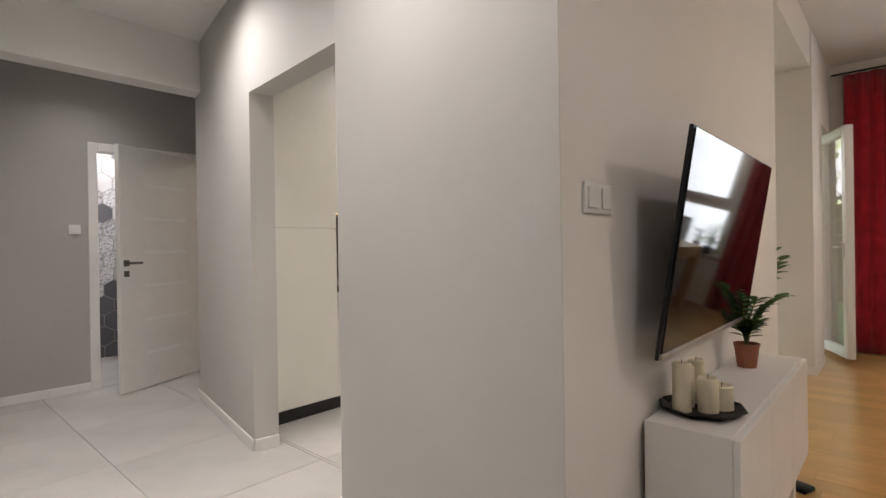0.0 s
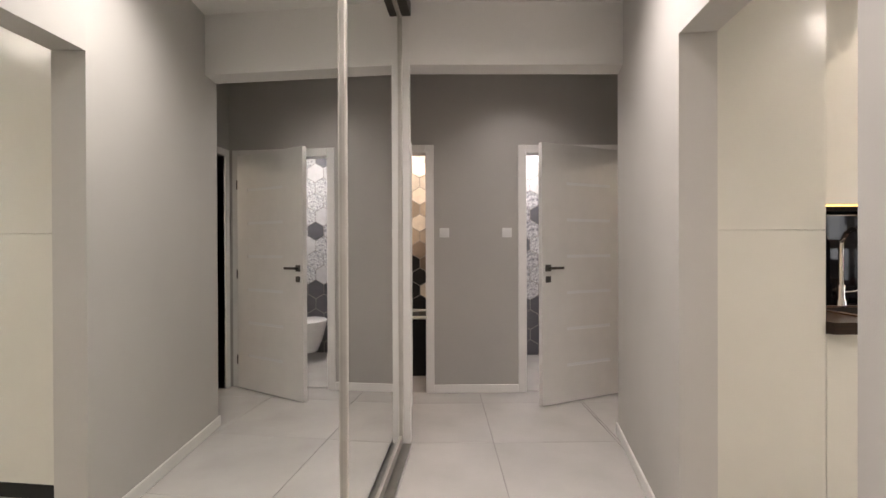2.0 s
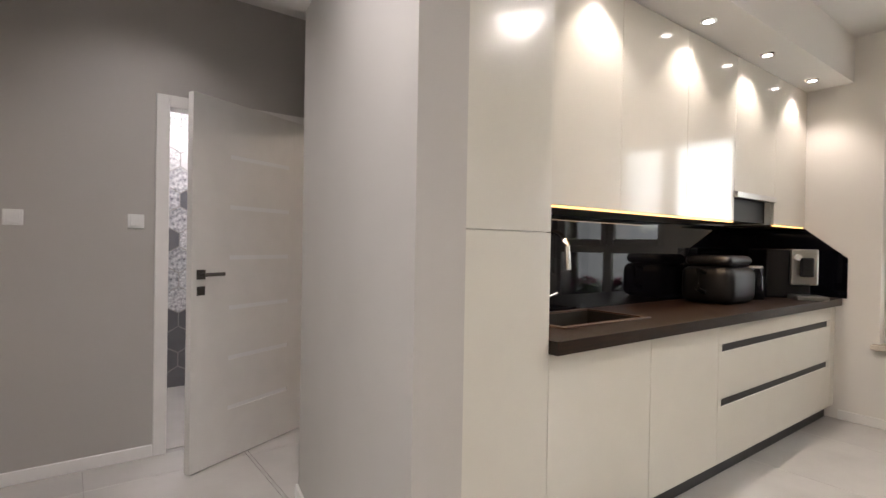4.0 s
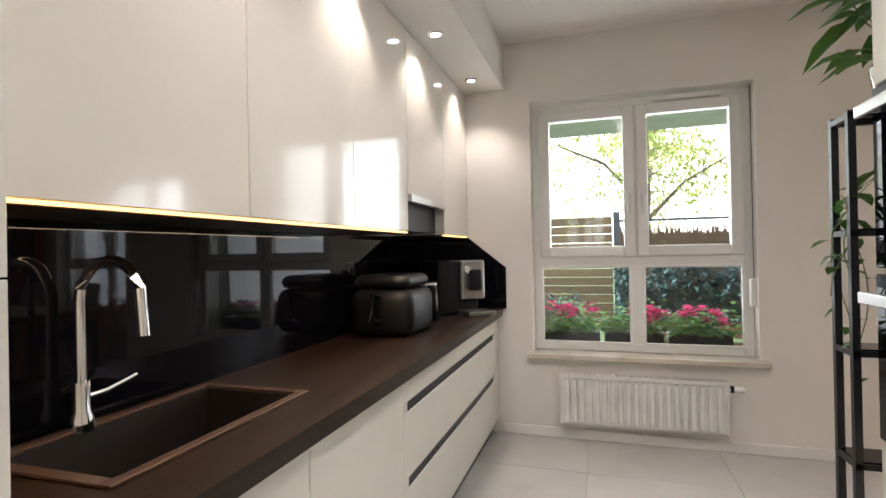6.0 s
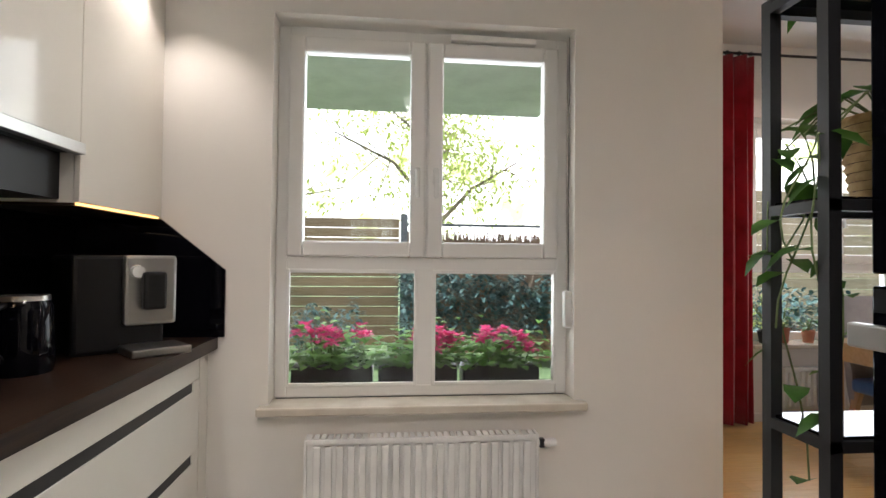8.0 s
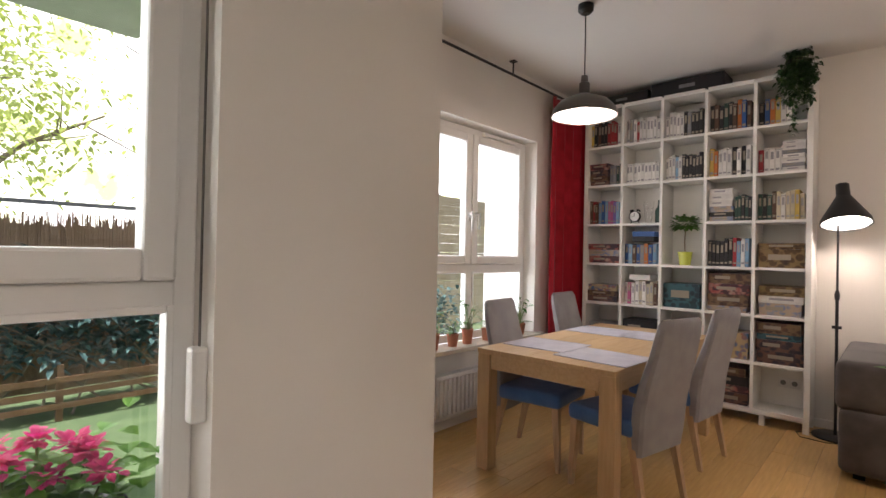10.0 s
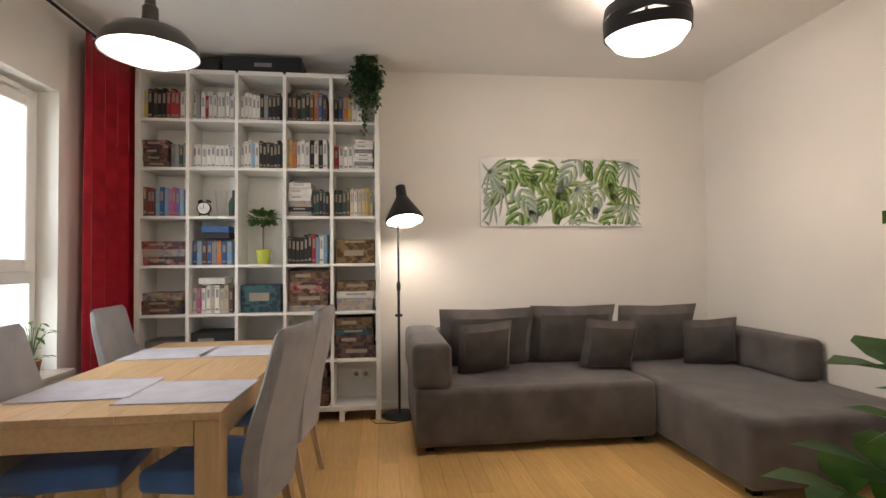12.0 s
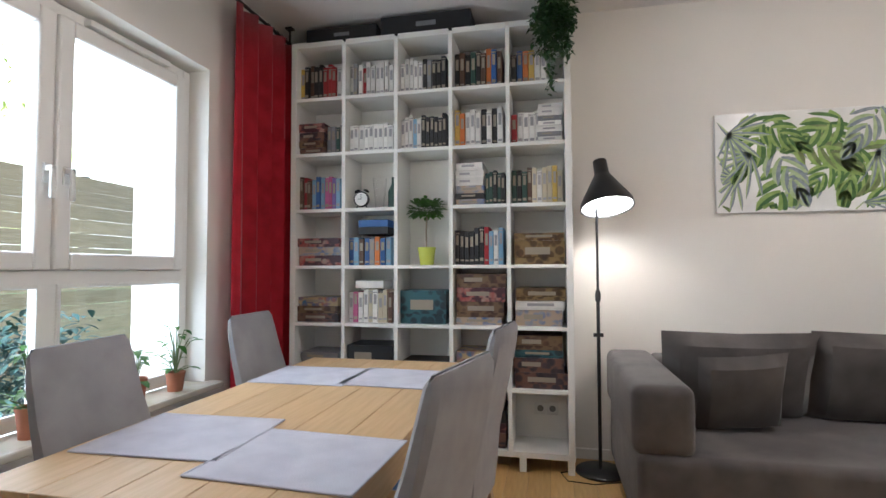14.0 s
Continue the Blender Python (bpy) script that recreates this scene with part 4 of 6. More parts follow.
# pendant over the table
t = thing("pendant_lamp", "dark metal dome pendant lamp, lit, over the dining table", "lamp", at=(4.425, -1.7, 0))
part("canopy", lathe(bmesh.new(), [(0, 2.94), (0.03, 2.94), (0.05, 2.96), (0.05, 3.0), (0, 3.0)], 20), BLACK, t, smooth=True)
part("cord", tube(bmesh.new(), [(0, 0, 2.945), (0, 0, 2.52)], 0.004, 6), BPLAST, t)
part("socket", lathe(bmesh.new(), [(0, 2.53), (0.022, 2.53), (0.024, 2.49), (0.034, 2.48), (0.036, 2.40), (0, 2.40)], 16), NICKEL, t, smooth=True)
part("shade", lathe(bmesh.new(), [(0.035, 2.405), (0.06, 2.395), (0.15, 2.355), (0.195, 2.31), (0.21, 2.262), (0.214, 2.262), (0.2, 2.312), (0.155, 2.36), (0.062, 2.402), (0.035, 2.41)], 36), NICKEL, t, smooth=True)
part("shade_inside", lathe(bmesh.new(), [(0.205, 2.266), (0.19, 2.31), (0.145, 2.352), (0.06, 2.388), (0, 2.39)], 36), WPOT, t, "white enamel inside", smooth=True)
part("bulb", lathe(bmesh.new(), [(0, 2.225), (0.03, 2.235), (0.042, 2.265), (0.036, 2.3), (0.018, 2.34), (0, 2.36)], 20), BULB, t, smooth=True)

# curtains
def curtain(y0, y1, x, z0, z1, label, seed, waves):
    r = random.Random(seed)
    b = bmesh.new()
    n, rows = waves * 10, 8
    g = []
    for j in range(rows + 1):
        z = z0 + (z1 - z0) * j / rows
        row = []
        for i in range(n + 1):
            u = i / n
            ph = u * waves * 2 * math.pi
            amp = 0.045 * (0.75 + 0.35 * math.sin(3 * u + seed))
            row.append(b.verts.new((x + amp * math.sin(ph + 0.3 * math.sin(j * 0.5)), y0 + (y1 - y0) * (u + 0.012 * math.sin(2 * ph)), z)))
        g.append(row)
    for j in range(rows):
        for i in range(n):
            b.faces.new((g[j][i], g[j][i + 1], g[j + 1][i + 1], g[j + 1][i]))
    ob = tagged(part("curtain", b, RED, smooth=True), label, "curtain", "red curtains")
    md = ob.modifiers.new("thickness", "SOLIDIFY")
    md.thickness = 0.004


curtain(-3.62, -2.86, 5.34, 0.02, 2.86, "long crimson curtain gathered beside the bookcase", 1, 5)
curtain(-1.06, -0.04, 5.34, 0.02, 2.86, "long crimson curtain gathered beside the balcony door", 2, 9)
t = thing("curtain_rod", "thin black metal curtain rod hung from the ceiling", "curtain rod")
part("rod", tube(bmesh.new(), [(5.34, -3.7, 2.88), (5.34, 0.06, 2.88)], 0.011, 8), BLACK, t)
for y in (-3.5, -2.2, -0.7):
    b = bmesh.new()
    tube(b, [(5.34, y, 2.88), (5.34, y, 2.998)], 0.007, 6)
    bx(b, 5.315, 5.365, y - 0.025, y + 0.025, 2.988, 2.999)
    part("bracket", b, BLACK, t)
for i in range(14):
    y = -3.6 + 0.72 * i / 13 if i < 8 else -1.14 + 0.5 * (i - 8) / 5
    part("ring", lathe(bmesh.new(), [(0.014, -0.003), (0.018, -0.003), (0.018, 0.003), (0.014, 0.003), (0.014, -0.003)], 12, m=pose(5.34, y, 2.88, 90)), BLACK, t)

# ---------- bookcase ----------
BX0, BZ0, CW, CH, BYF, BYB = 5.26, 2.82, 0.372, 0.3875, -3.42, -3.725
t = thing("bookcase", "tall white open bookcase with thirty-five square compartments on short legs", "bookcase")
for i in range(6):
    th = 0.02 if i in (0, 5) else 0.0125
    part("upright", box(BX0 - CW * i - th, BX0 - CW * i + th, BYB, BYF, 0.107 - 0.018, BZ0 + (0.018 if i in (0, 5) else 0), 0.0015, 1), SHELFW, t)
for j in range(8):
    for i in range(5):
        if (i, j) == (2, 3):
            continue
        th = 0.018 if j in (0, 7) else 0.0115
        part("shelf", box(BX0 - CW * (i + 1) + 0.0126, BX0 - CW * i - 0.0126, BYB, BYF - 0.001, BZ0 - CH * j - th, BZ0 - CH * j + th, 0.0015, 1), SHELFW, t)
part("back_panel", box(BX0 - CW * 5, BX0, BYB - 0.008, BYB - 0.001, 0.1, BZ0), SHELFW, t)
for x in (BX0 - 0.02, BX0 - CW * 2.5, BX0 - CW * 4.2, BX0 - CW * 5 + 0.005):
    for y in (BYF - 0.03, BYB + 0.03):
        part("leg", box(x - 0.02, x + 0.02, y - 0.02, y + 0.02, 0, 0.09), SHELFW, t)

# ---------- sofa ----------
t = thing("corner_sofa", "charcoal velour corner sofa with a long chaise and loose cushions", "sofa")
part("seat_base", box(1.452, 3.15, -3.70, -2.60, 0.045, 0.435, 0.045, 4), SOFA, t, smooth=True)
part("chaise", box(0.30, 1.447, -3.70, -1.71, 0.045, 0.43, 0.05, 4), SOFA, t, smooth=True)
part("armrest", box(2.90, 3.17, -3.70, -2.615, 0.42, 0.735, 0.05, 4), SOFA, t, smooth=True)
part("side_back", box(0.302, 0.52, -3.70, -2.43, 0.42, 0.72, 0.05, 4), SOFA, t, smooth=True)
part("back", box(0.50, 2.92, -3.71, -3.46, 0.42, 0.72, 0.05, 4), SOFA, t, smooth=True)
for x, y in ((0.4, -1.82), (1.35, -1.82), (0.4, -3.6), (3.05, -2.72), (3.05, -3.6), (1.55, -2.72)):
    part("foot", box(x - 0.03, x + 0.03, y - 0.03, y + 0.03, 0, 0.05), BPLAST, t)
for x, w_, z, lean, rz in ((2.52, 0.80, 0.66, -17, 2), (1.80, 0.72, 0.67, -16, -2), (1.06, 0.72, 0.66, -16, 3)):
    part("back_cushion", pillow(bmesh.new(), pose(x, -3.34, z, lean, 0, rz), w_, 0.52, 0.22), SOFA, t, smooth=True)
for x, y, s, rz, ry in ((2.60, -3.02, 0.42, 6, 4), (1.62, -3.0, 0.42, -4, -3), (0.74, -3.06, 0.40, -22, 5)):
    ob = tagged(part("throw_cushion", pillow(bmesh.new(), pose(0, 0, 0), s, s, 0.15), SOFA, smooth=True), "small charcoal velour cushion leaning on the sofa", "cushion", "sofa cushions")
    ob.matrix_world = pose(x, y, 0.43 + s / 2 - 0.005, -20, ry, rz)

# ---------- lamps ----------
t = thing("floor_lamp", "black metal reading floor lamp with a cone shade, lit", "lamp", at=(3.23, -3.52, 0))
part("base", lathe(bmesh.new(), [(0, 0), (0.15, 0), (0.15, 0.012), (0.14, 0.02), (0, 0.022)], 32), BLACK, t, smooth=True)
part("pole", tube(bmesh.new(), [(0, 0, 0.02), (0, 0, 1.1)], 0.011, 10), BLACK, t)
part("upper_pole", tube(bmesh.new(), [(0, 0, 1.08), (0, 0, 1.74)], 0.008, 10), BLACK, t)
part("joint", lathe(bmesh.new(), [(0, 1.05), (0.016, 1.05), (0.018, 1.09), (0.012, 1.12), (0, 1.12)], 12), BLACK, t)
part("clamp", tube(bmesh.new(), [(-0.03, 0, 0.84), (0.03, 0, 0.84)], 0.012, 8), BLACK, t)
sh = pose(-0.03, 0.04, 1.85, 17, 6, 0) @ Matrix.Translation((0, 0, -1.85))
part("shade", lathe(bmesh.new(), [(0, 1.93), (0.042, 1.93), (0.045, 1.84), (0.055, 1.82), (0.155, 1.645), (0.16, 1.61), (0.156, 1.61), (0.15, 1.643), (0.05, 1.815), (0, 1.82)], 32, m=sh), BLACK, t, smooth=True)
part("shade_inside", lathe(bmesh.new(), [(0.15, 1.615), (0.145, 1.645), (0.048, 1.808), (0, 1.812)], 32, m=sh), WPOT, t, "white inside of the shade", smooth=True)
part("bulb", lathe(bmesh.new(), [(0, 1.618), (0.06, 1.626), (0.092, 1.65), (0.085, 1.70), (0.04, 1.76), (0, 1.78)], 24, m=sh), BULB, t, smooth=True)
part("cable", tube(bmesh.new(), [(0.14, 0.02, 0.008), (0.24, 0.06, 0.004), (0.2, 0.18, 0.004), (0.05, 0.2, 0.004), (-0.1, 0.14, 0.004), (-0.2, -0.05, 0.004)], 0.003, 6), BPLAST, t)
t = thing("ceiling_lamp", "ceiling lamp of crossed black bands round a lit glass bowl", "lamp", at=(1.73, -2.15, 0))
part("canopy", lathe(bmesh.new(), [(0, 2.96), (0.06, 2.96), (0.065, 3.0), (0, 3.0)], 24), BLACK, t)
part("stem", tube(bmesh.new(), [(0, 0, 2.97), (0, 0, 2.83)], 0.012, 8), BLACK, t)
part("bowl", lathe(bmesh.new(), [(0, 2.575), (0.12, 2.585), (0.2, 2.62), (0.245, 2.68), (0.24, 2.72)], 36), SHADEIN, t, "glowing ribbed glass bowl", smooth=True)
for tilt, az, z in ((9, 20, 2.74), (-9, 75, 2.77), (7, 140, 2.71)):
    part("band", lathe(bmesh.new(), [(0.252, -0.035), (0.258, -0.035), (0.258, 0.035), (0.252, 0.035), (0.252, -0.035)], 40, m=pose(0, 0, z, tilt, 0, az)), BLACK, t, smooth=True)
part("bulb", lathe(bmesh.new(), [(0, 2.6), (0.03, 2.62), (0.03, 2.66), (0, 2.68)], 16), BULB, t)

# picture above the sofa
t = thing("canvas_print", "wide canvas print of green tropical leaves on white", "picture")
part("canvas", box(0.95, 2.48, -3.739, -3.712, 1.60, 2.233, 0.003), WPOT, t)

# ---------- television corner ----------
t = thing("television", "large flat black television tilted down on a wall mount", "television", at=(1.12, 0.03, 1.30), turn=0)
t.matrix_world = pose(0.655, 0.0, 1.15, 9, 0, 0) @ Matrix.Diagonal((0.93, 1, 0.82, 1))
part("screen", box(-0.56, 0.56, -0.022, -0.016, -0.37, 0.39), SCREEN, t, "black reflective screen")
b = bmesh.new()
bx(b, -0.57, 0.57, -0.0155, -0.004, -0.395, 0.40, 0.004)
bx(b, -0.40, 0.40, -0.004, 0.012, -0.33, 0.10, 0.004)
part("casing", b, BPLAST, t)
part("bottom_trim", box(-0.565, 0.565, -0.024, -0.0165, -0.392, -0.372, 0.002), STEEL, t)
part("wall_bracket", box(-0.12, 0.12, 0.012, 0.10, -0.10, 0.10), BLACK, t)
t = thing("tv_cabinet", "long white low media cabinet along the wall", "cabinet", at=(0, 0, 0))
part("body", box(0.20, 1.47, -0.13, 0.104, 0.20, 0.63, 0.003), DOORW, t)
for i in range(3):
    a = 0.202 + i * 0.4225
    part("door", box(a, a + 0.4195, -0.15, -0.131, 0.203, 0.627, 0.002), DOORW, t)
for x in (0.35, 1.37):
    for y in (-0.08, 0.05):
        part("foot", box(x - 0.03, x + 0.03, y - 0.03, y + 0.03, 0, 0.2), DOORW, t)
t = thing("candle_tray", "black octagonal tray on the media cabinet", "tray", at=(0.40, 0.0, 0.63))
part("tray", lathe(bmesh.new(), [(0, 0), (0.10, 0), (0.13, 0.018), (0.125, 0.02), (0.098, 0.006), (0, 0.006)], 8), BPLAST, t)
for dx, dy, h, r in ((-0.07, 0.05, 0.15, 0.028), (0.0, 0.06, 0.13, 0.028), (0.08, 0.04, 0.14, 0.026), (-0.02, -0.03, 0.105, 0.03), (0.05, -0.06, 0.075, 0.034)):
    c = thing("candle", "cream pillar candle standing on the black tray", "candle", "candles on the tray", at=(0.40 + dx * 0.8, dy * 0.8, 0.637))
    part("wax", lathe(bmesh.new(), [(0, 0), (r, 0), (r, h - 0.004), (r - 0.004, h), (r * 0.6, h - 0.006), (0, h - 0.008)], 20), WAX, c, smooth=True)
    part("wick", tube(bmesh.new(), [(0, 0, h - 0.01), (0.001, 0, h + 0.008)], 0.0012, 5), BLACK, c)
t = thing("slipper", "grey and white slipper on the floor beside the media cabinet", "slipper", at=(1.56, -0.04, 0), turn=70)
part("sole", box(-0.12, 0.12, -0.045, 0.045, 0, 0.025, 0.012, 3), BPLAST, t, smooth=True)
part("upper", pillow(bmesh.new(), pose(0.04, 0, 0.055, 90, 0, 0), 0.16, 0.095, 0.09), WPOT, t, "white plush upper", smooth=True)


# ---------- plants ----------
def pot(t, r, h, m, name="pot"):
    part(name, lathe(bmesh.new(), [(0, 0), (r * 0.72, 0), (r * 0.95, h * 0.9), (r, h * 0.9), (r, h), (r * 0.88, h), (r * 0.86, h * 0.85), (0, h * 0.84)], 24), m, t, smooth=True)
    part("soil", lathe(bmesh.new(), [(0, h * 0.86), (r * 0.86, h * 0.86), (r * 0.86, h * 0.84)], 24), SOIL, t)


def leafy(t, seed, n, base, spread, hmin, hmax, ll, lw, m, stems=True, droop=0.3):
    """Stems rising from base, each ending in a leaf."""
    r = random.Random(seed)
    lv, st = bmesh.new(), bmesh.new()
    for _ in range(n):
        a, d, h = r.uniform(0, 6.283), r.uniform(0.15, 1.0) * spread, r.uniform(hmin, hmax)
        tip = Vector(base) + Vector((math.cos(a) * d, math.sin(a) * d, h))
        mid = Vector(base) + Vector((math.cos(a) * d * 0.4, math.sin(a) * d * 0.4, h * 0.6))
        if stems:
            tube(st, [base, mid, tip], 0.0025, 5)
        leaf(lv, tip, (math.cos(a), math.sin(a), r.uniform(-0.2, 0.5)), ll * r.uniform(0.7, 1.15), lw * r.uniform(0.7, 1.15), droop=droop)
    if stems:
        part("stems", st, STEM, t)
    ob = part("foliage", lv, m, t, smooth=True)
    return ob


# glossy plant with leaflet fronds on the media cabinet
t = thing("zz_plant", "glossy green plant with long leaflet fronds in a brown pot", "plant", at=(1.13, 0.02, 0.63))
pot(t, 0.05, 0.10, TERRA)
def fronds(t, seed, n, z0, lmin, lmax, omin, omax, a0, a1, size):
    """Arching stems set with pairs of glossy leaflets."""
    lv, st = bmesh.new(), bmesh.new()
    r = random.Random(seed)
    for k in range(n):
        a, ln, out = a0 + (a1 - a0) * (k + r.uniform(0.1, 0.9)) / n, r.uniform(lmin, lmax), r.uniform(omin, omax)
        at_ = lambda u: Vector((math.cos(a) * out * u ** 1.6, math.sin(a) * out * u ** 1.6, z0 + ln * (u - 0.35 * u * u)))
        tube(st, [at_(u) for u in (0, 0.25, 0.5, 0.75, 1)], 0.006, 6, taper=0.4)
        for i in range(9):
            u = 0.22 + 0.78 * i / 8
            for s in (-1, 1):
                leaf(lv, at_(u), (math.cos(a + s * 0.95), math.sin(a + s * 0.95), 0.45 + r.uniform(-0.15, 0.15)), size * r.uniform(0.85, 1.15), size * 0.62, droop=0.15)
    part("stems", st, STEM, t)
    part("foliage", lv, LEAF, t, smooth=True)


fronds(t, 5, 9, 0.09, 0.16, 0.36, 0.05, 0.15, 0, 6.283, 0.06)

# black metal shelf with plants at the end of the oven tower
SX0, SX1, SY0, SY1 = 2.50, 2.66, 0.45, 0.97
t = thing("metal_shelf", "black metal open shelf rack with plants on it", "shelf")
for x in (SX0 + 0.012, SX1 - 0.012):
    for y in (SY0 + 0.012, SY1 - 0.012):
        part("post", box(x - 0.012, x + 0.012, y - 0.012, y + 0.012, 0, 1.79), BLACK, t)
for z in (1.78, 1.37, 0.95, 0.56, 0.14):
    f = bmesh.new()
    for y in (SY0, SY1 - 0.02):
        bx(f, SX0, SX1, y, y + 0.02, z - 0.02, z)
    for x in (SX0, SX1 - 0.02):
        bx(f, x, x + 0.02, SY0 + 0.02, SY1 - 0.02, z - 0.02, z)
    fr = part("shelf_frame", f, BLACK, t)
    part("glass_shelf", box(SX0 + 0.01, SX1 - 0.01, SY0 + 0.01, SY1 - 0.01, z, z + 0.006), BGLASS, fr)
t = thing("potted_lily", "broad-leaved green plant in a red and white pot on the rack", "plant", at=(2.58, 0.78, 1.787))
part("pot", lathe(bmesh.new(), [(0, 0), (0.06, 0), (0.08, 0.13), (0, 0.13)], 28), REDPOT, t, smooth=True)
part("pot_rim", lathe(bmesh.new(), [(0.08, 0.13), (0.084, 0.165), (0.074, 0.165), (0.07, 0.14), (0, 0.14)], 28), WPOT, t, "white pot rim", smooth=True)
leafy(t, 11, 26, (0, 0, 0.14), 0.16, 0.05, 0.34, 0.20, 0.09, LEAF, droop=0.45)
t = thing("trailing_pothos", "trailing heart-leaved plant in a woven straw basket", "plant", at=(2.58, 0.77, 1.377))
b = bmesh.new()
for j in range(9):
    for i in range(20):
        a = 2 * math.pi * (i + 0.5 * (j % 2)) / 20
        rr = 0.056 + 0.0025 * j
        pillow(b, Matrix.Translation((rr * math.cos(a), rr * math.sin(a), 0.012 + 0.018 * j)) @ Matrix.Rotation(a + math.pi / 2, 4, "Z"), 0.026, 0.018, 0.012, n=2)
part("basket", b, BASKET, t, "plaited straw basket", smooth=True)
part("liner", lathe(bmesh.new(), [(0, 0.002), (0.052, 0.002), (0.07, 0.155), (0, 0.15)], 20), SOIL, t)
lv, st = bmesh.new(), bmesh.new()
r = random.Random(8)
for k in range(6):
    a, drop = r.uniform(0, 6.283), r.uniform(0.1, 0.75)
    if k < 7:
        a = r.uniform(0.9, 2.2)
    pts = [Vector((0, 0, 0.15)), Vector((0.09 * math.cos(a), 0.09 * math.sin(a), 0.2))]
    for i in range(1, 9):
        f = i / 8
        pts.append(Vector((math.cos(a) * (0.105 + 0.03 * math.sin(4 * f + k)), math.sin(a) * (0.19 + 0.04 * math.sin(5 * f + k)), 0.18 - drop * f)))
    tube(st, pts, 0.002, 5)
    for p in pts[1:]:
        if r.random() < 0.75:
            leaf(lv, p, rnd_dir(r, -0.8, 0.4), r.uniform(0.05, 0.08), r.uniform(0.035, 0.055), droop=0.35)
part("stems", st, STEM, t)
part("foliage", lv, LEAF, t, smooth=True)

t = thing("trailing_pothos", "trailing green plant hanging from the end of the rack", "plant", at=(2.58, 0.50, 1.787))
pot(t, 0.07, 0.12, WPOT)
lv, st = bmesh.new(), bmesh.new()
for k in range(5):
    a, drop = r.uniform(-1.9, 0.5), r.uniform(0.15, 1.1)
    ox, oy = 0.13 + 0.05 * r.random(), -0.10 - 0.12 * r.random()
    pts = [Vector((0, 0, 0.1)), Vector((ox * 0.6, oy * 0.6, 0.17))] + [Vector((ox + 0.02 * math.sin(4 * i + k), oy + 0.02 * math.cos(3 * i + k), 0.08 - drop * i / 8)) for i in range(9)]
    tube(st, pts, 0.002, 5)
    for p in pts[1:]:
        leaf(lv, p, rnd_dir(r, -0.8, 0.4), r.uniform(0.07, 0.11), r.uniform(0.05, 0.07), droop=0.35)
part("stems", st, STEM, t)
part("foliage", lv, LEAF, t, smooth=True)

t = thing("zz_plant", "glossy green plant with arching leaflet fronds on the metal rack", "plant", at=(2.58, 0.53, 0.567))
pot(t, 0.065, 0.12, WPOT)
fronds(t, 15, 9, 0.10, 0.36, 0.78, 0.26, 0.42, -1.85, -0.8, 0.11)

# pots on the dining sill
for k, (y, kind) in enumerate(((-1.25, 0), (-1.40, 1), (-1.62, 2), (-1.80, 3), (-2.06, 2), (-2.30, 1), (-2.56, 3))):
    m = (BPLAST, TERRA, TERRA, TERRA)[kind]
    t = thing("potted_plant", ("bushy green plant in a black pot on the window sill", "small leafy plant in a terracotta pot on the window sill", "low green seedling in a terracotta pot on the window sill", "upright leafy plant in a terracotta pot on the window sill")[kind], "plant", "plants on the dining sill", at=(5.46, y, 0.618))
    pot(t, 0.05 + 0.012 * (kind == 0), 0.10 + 0.02 * (k % 2), m)
    leafy(t, 20 + k, (60, 24, 14, 26)[kind], (0, 0, 0.09), (0.13, 0.09, 0.07, 0.09)[kind], 0.02, (0.36, 0.2, 0.12, 0.28)[kind], 0.075, 0.035, LEAFL if kind == 0 and k == 0 else LEAF)

# ---------- canvas leaves: thin raised shapes in the print ----------
art = bpy.data.objects["canvas_print"]
tones = [mat("print_" + n, c, 0.7, scale=25, bump=0.0, second=c2) for n, c, c2 in (
    ("deep_green", (0.05, 0.12, 0.035), (0.10, 0.20, 0.05)), ("fresh_green", (0.20, 0.32, 0.07), (0.32, 0.42, 0.14)),
    ("slate_blue", (0.16, 0.20, 0.24), (0.30, 0.34, 0.36)), ("olive", (0.12, 0.16, 0.06), (0.22, 0.27, 0.10)), ("pale_green", (0.42, 0.5, 0.3), (0.3, 0.4, 0.2)))]
r = random.Random(4)


def leaflet(b, px, pz, fa, fl, wd, y, bend):
    """A curved tapering blade in the plane of the canvas, its upper half paler."""
    rows = []
    for i in range(6):
        u = i / 5
        a = fa + bend * u
        cx, cz = px + math.cos(a) * fl * u, pz + math.sin(a) * fl * u
        w = wd * (0.35 + 1.5 * u) * (1 - u) ** 0.55 if u < 1 else 0.0006
        rows.append([(cx - math.sin(a) * w * s, cz + math.cos(a) * w * s) for s in (1, 0, -1)])
    done = False
    for p, q in zip(rows, rows[1:]):
        for h in (0, 1):
            c = [p[h], p[h + 1], q[h + 1], q[h]]
            if all(0.952 < x < 2.478 and 1.602 < z < 2.231 for x, z in c):
                f = b.faces.new([b.verts.new((x, y, z)) for x, z in c])
                f.material_index = h
                done = True
    return done


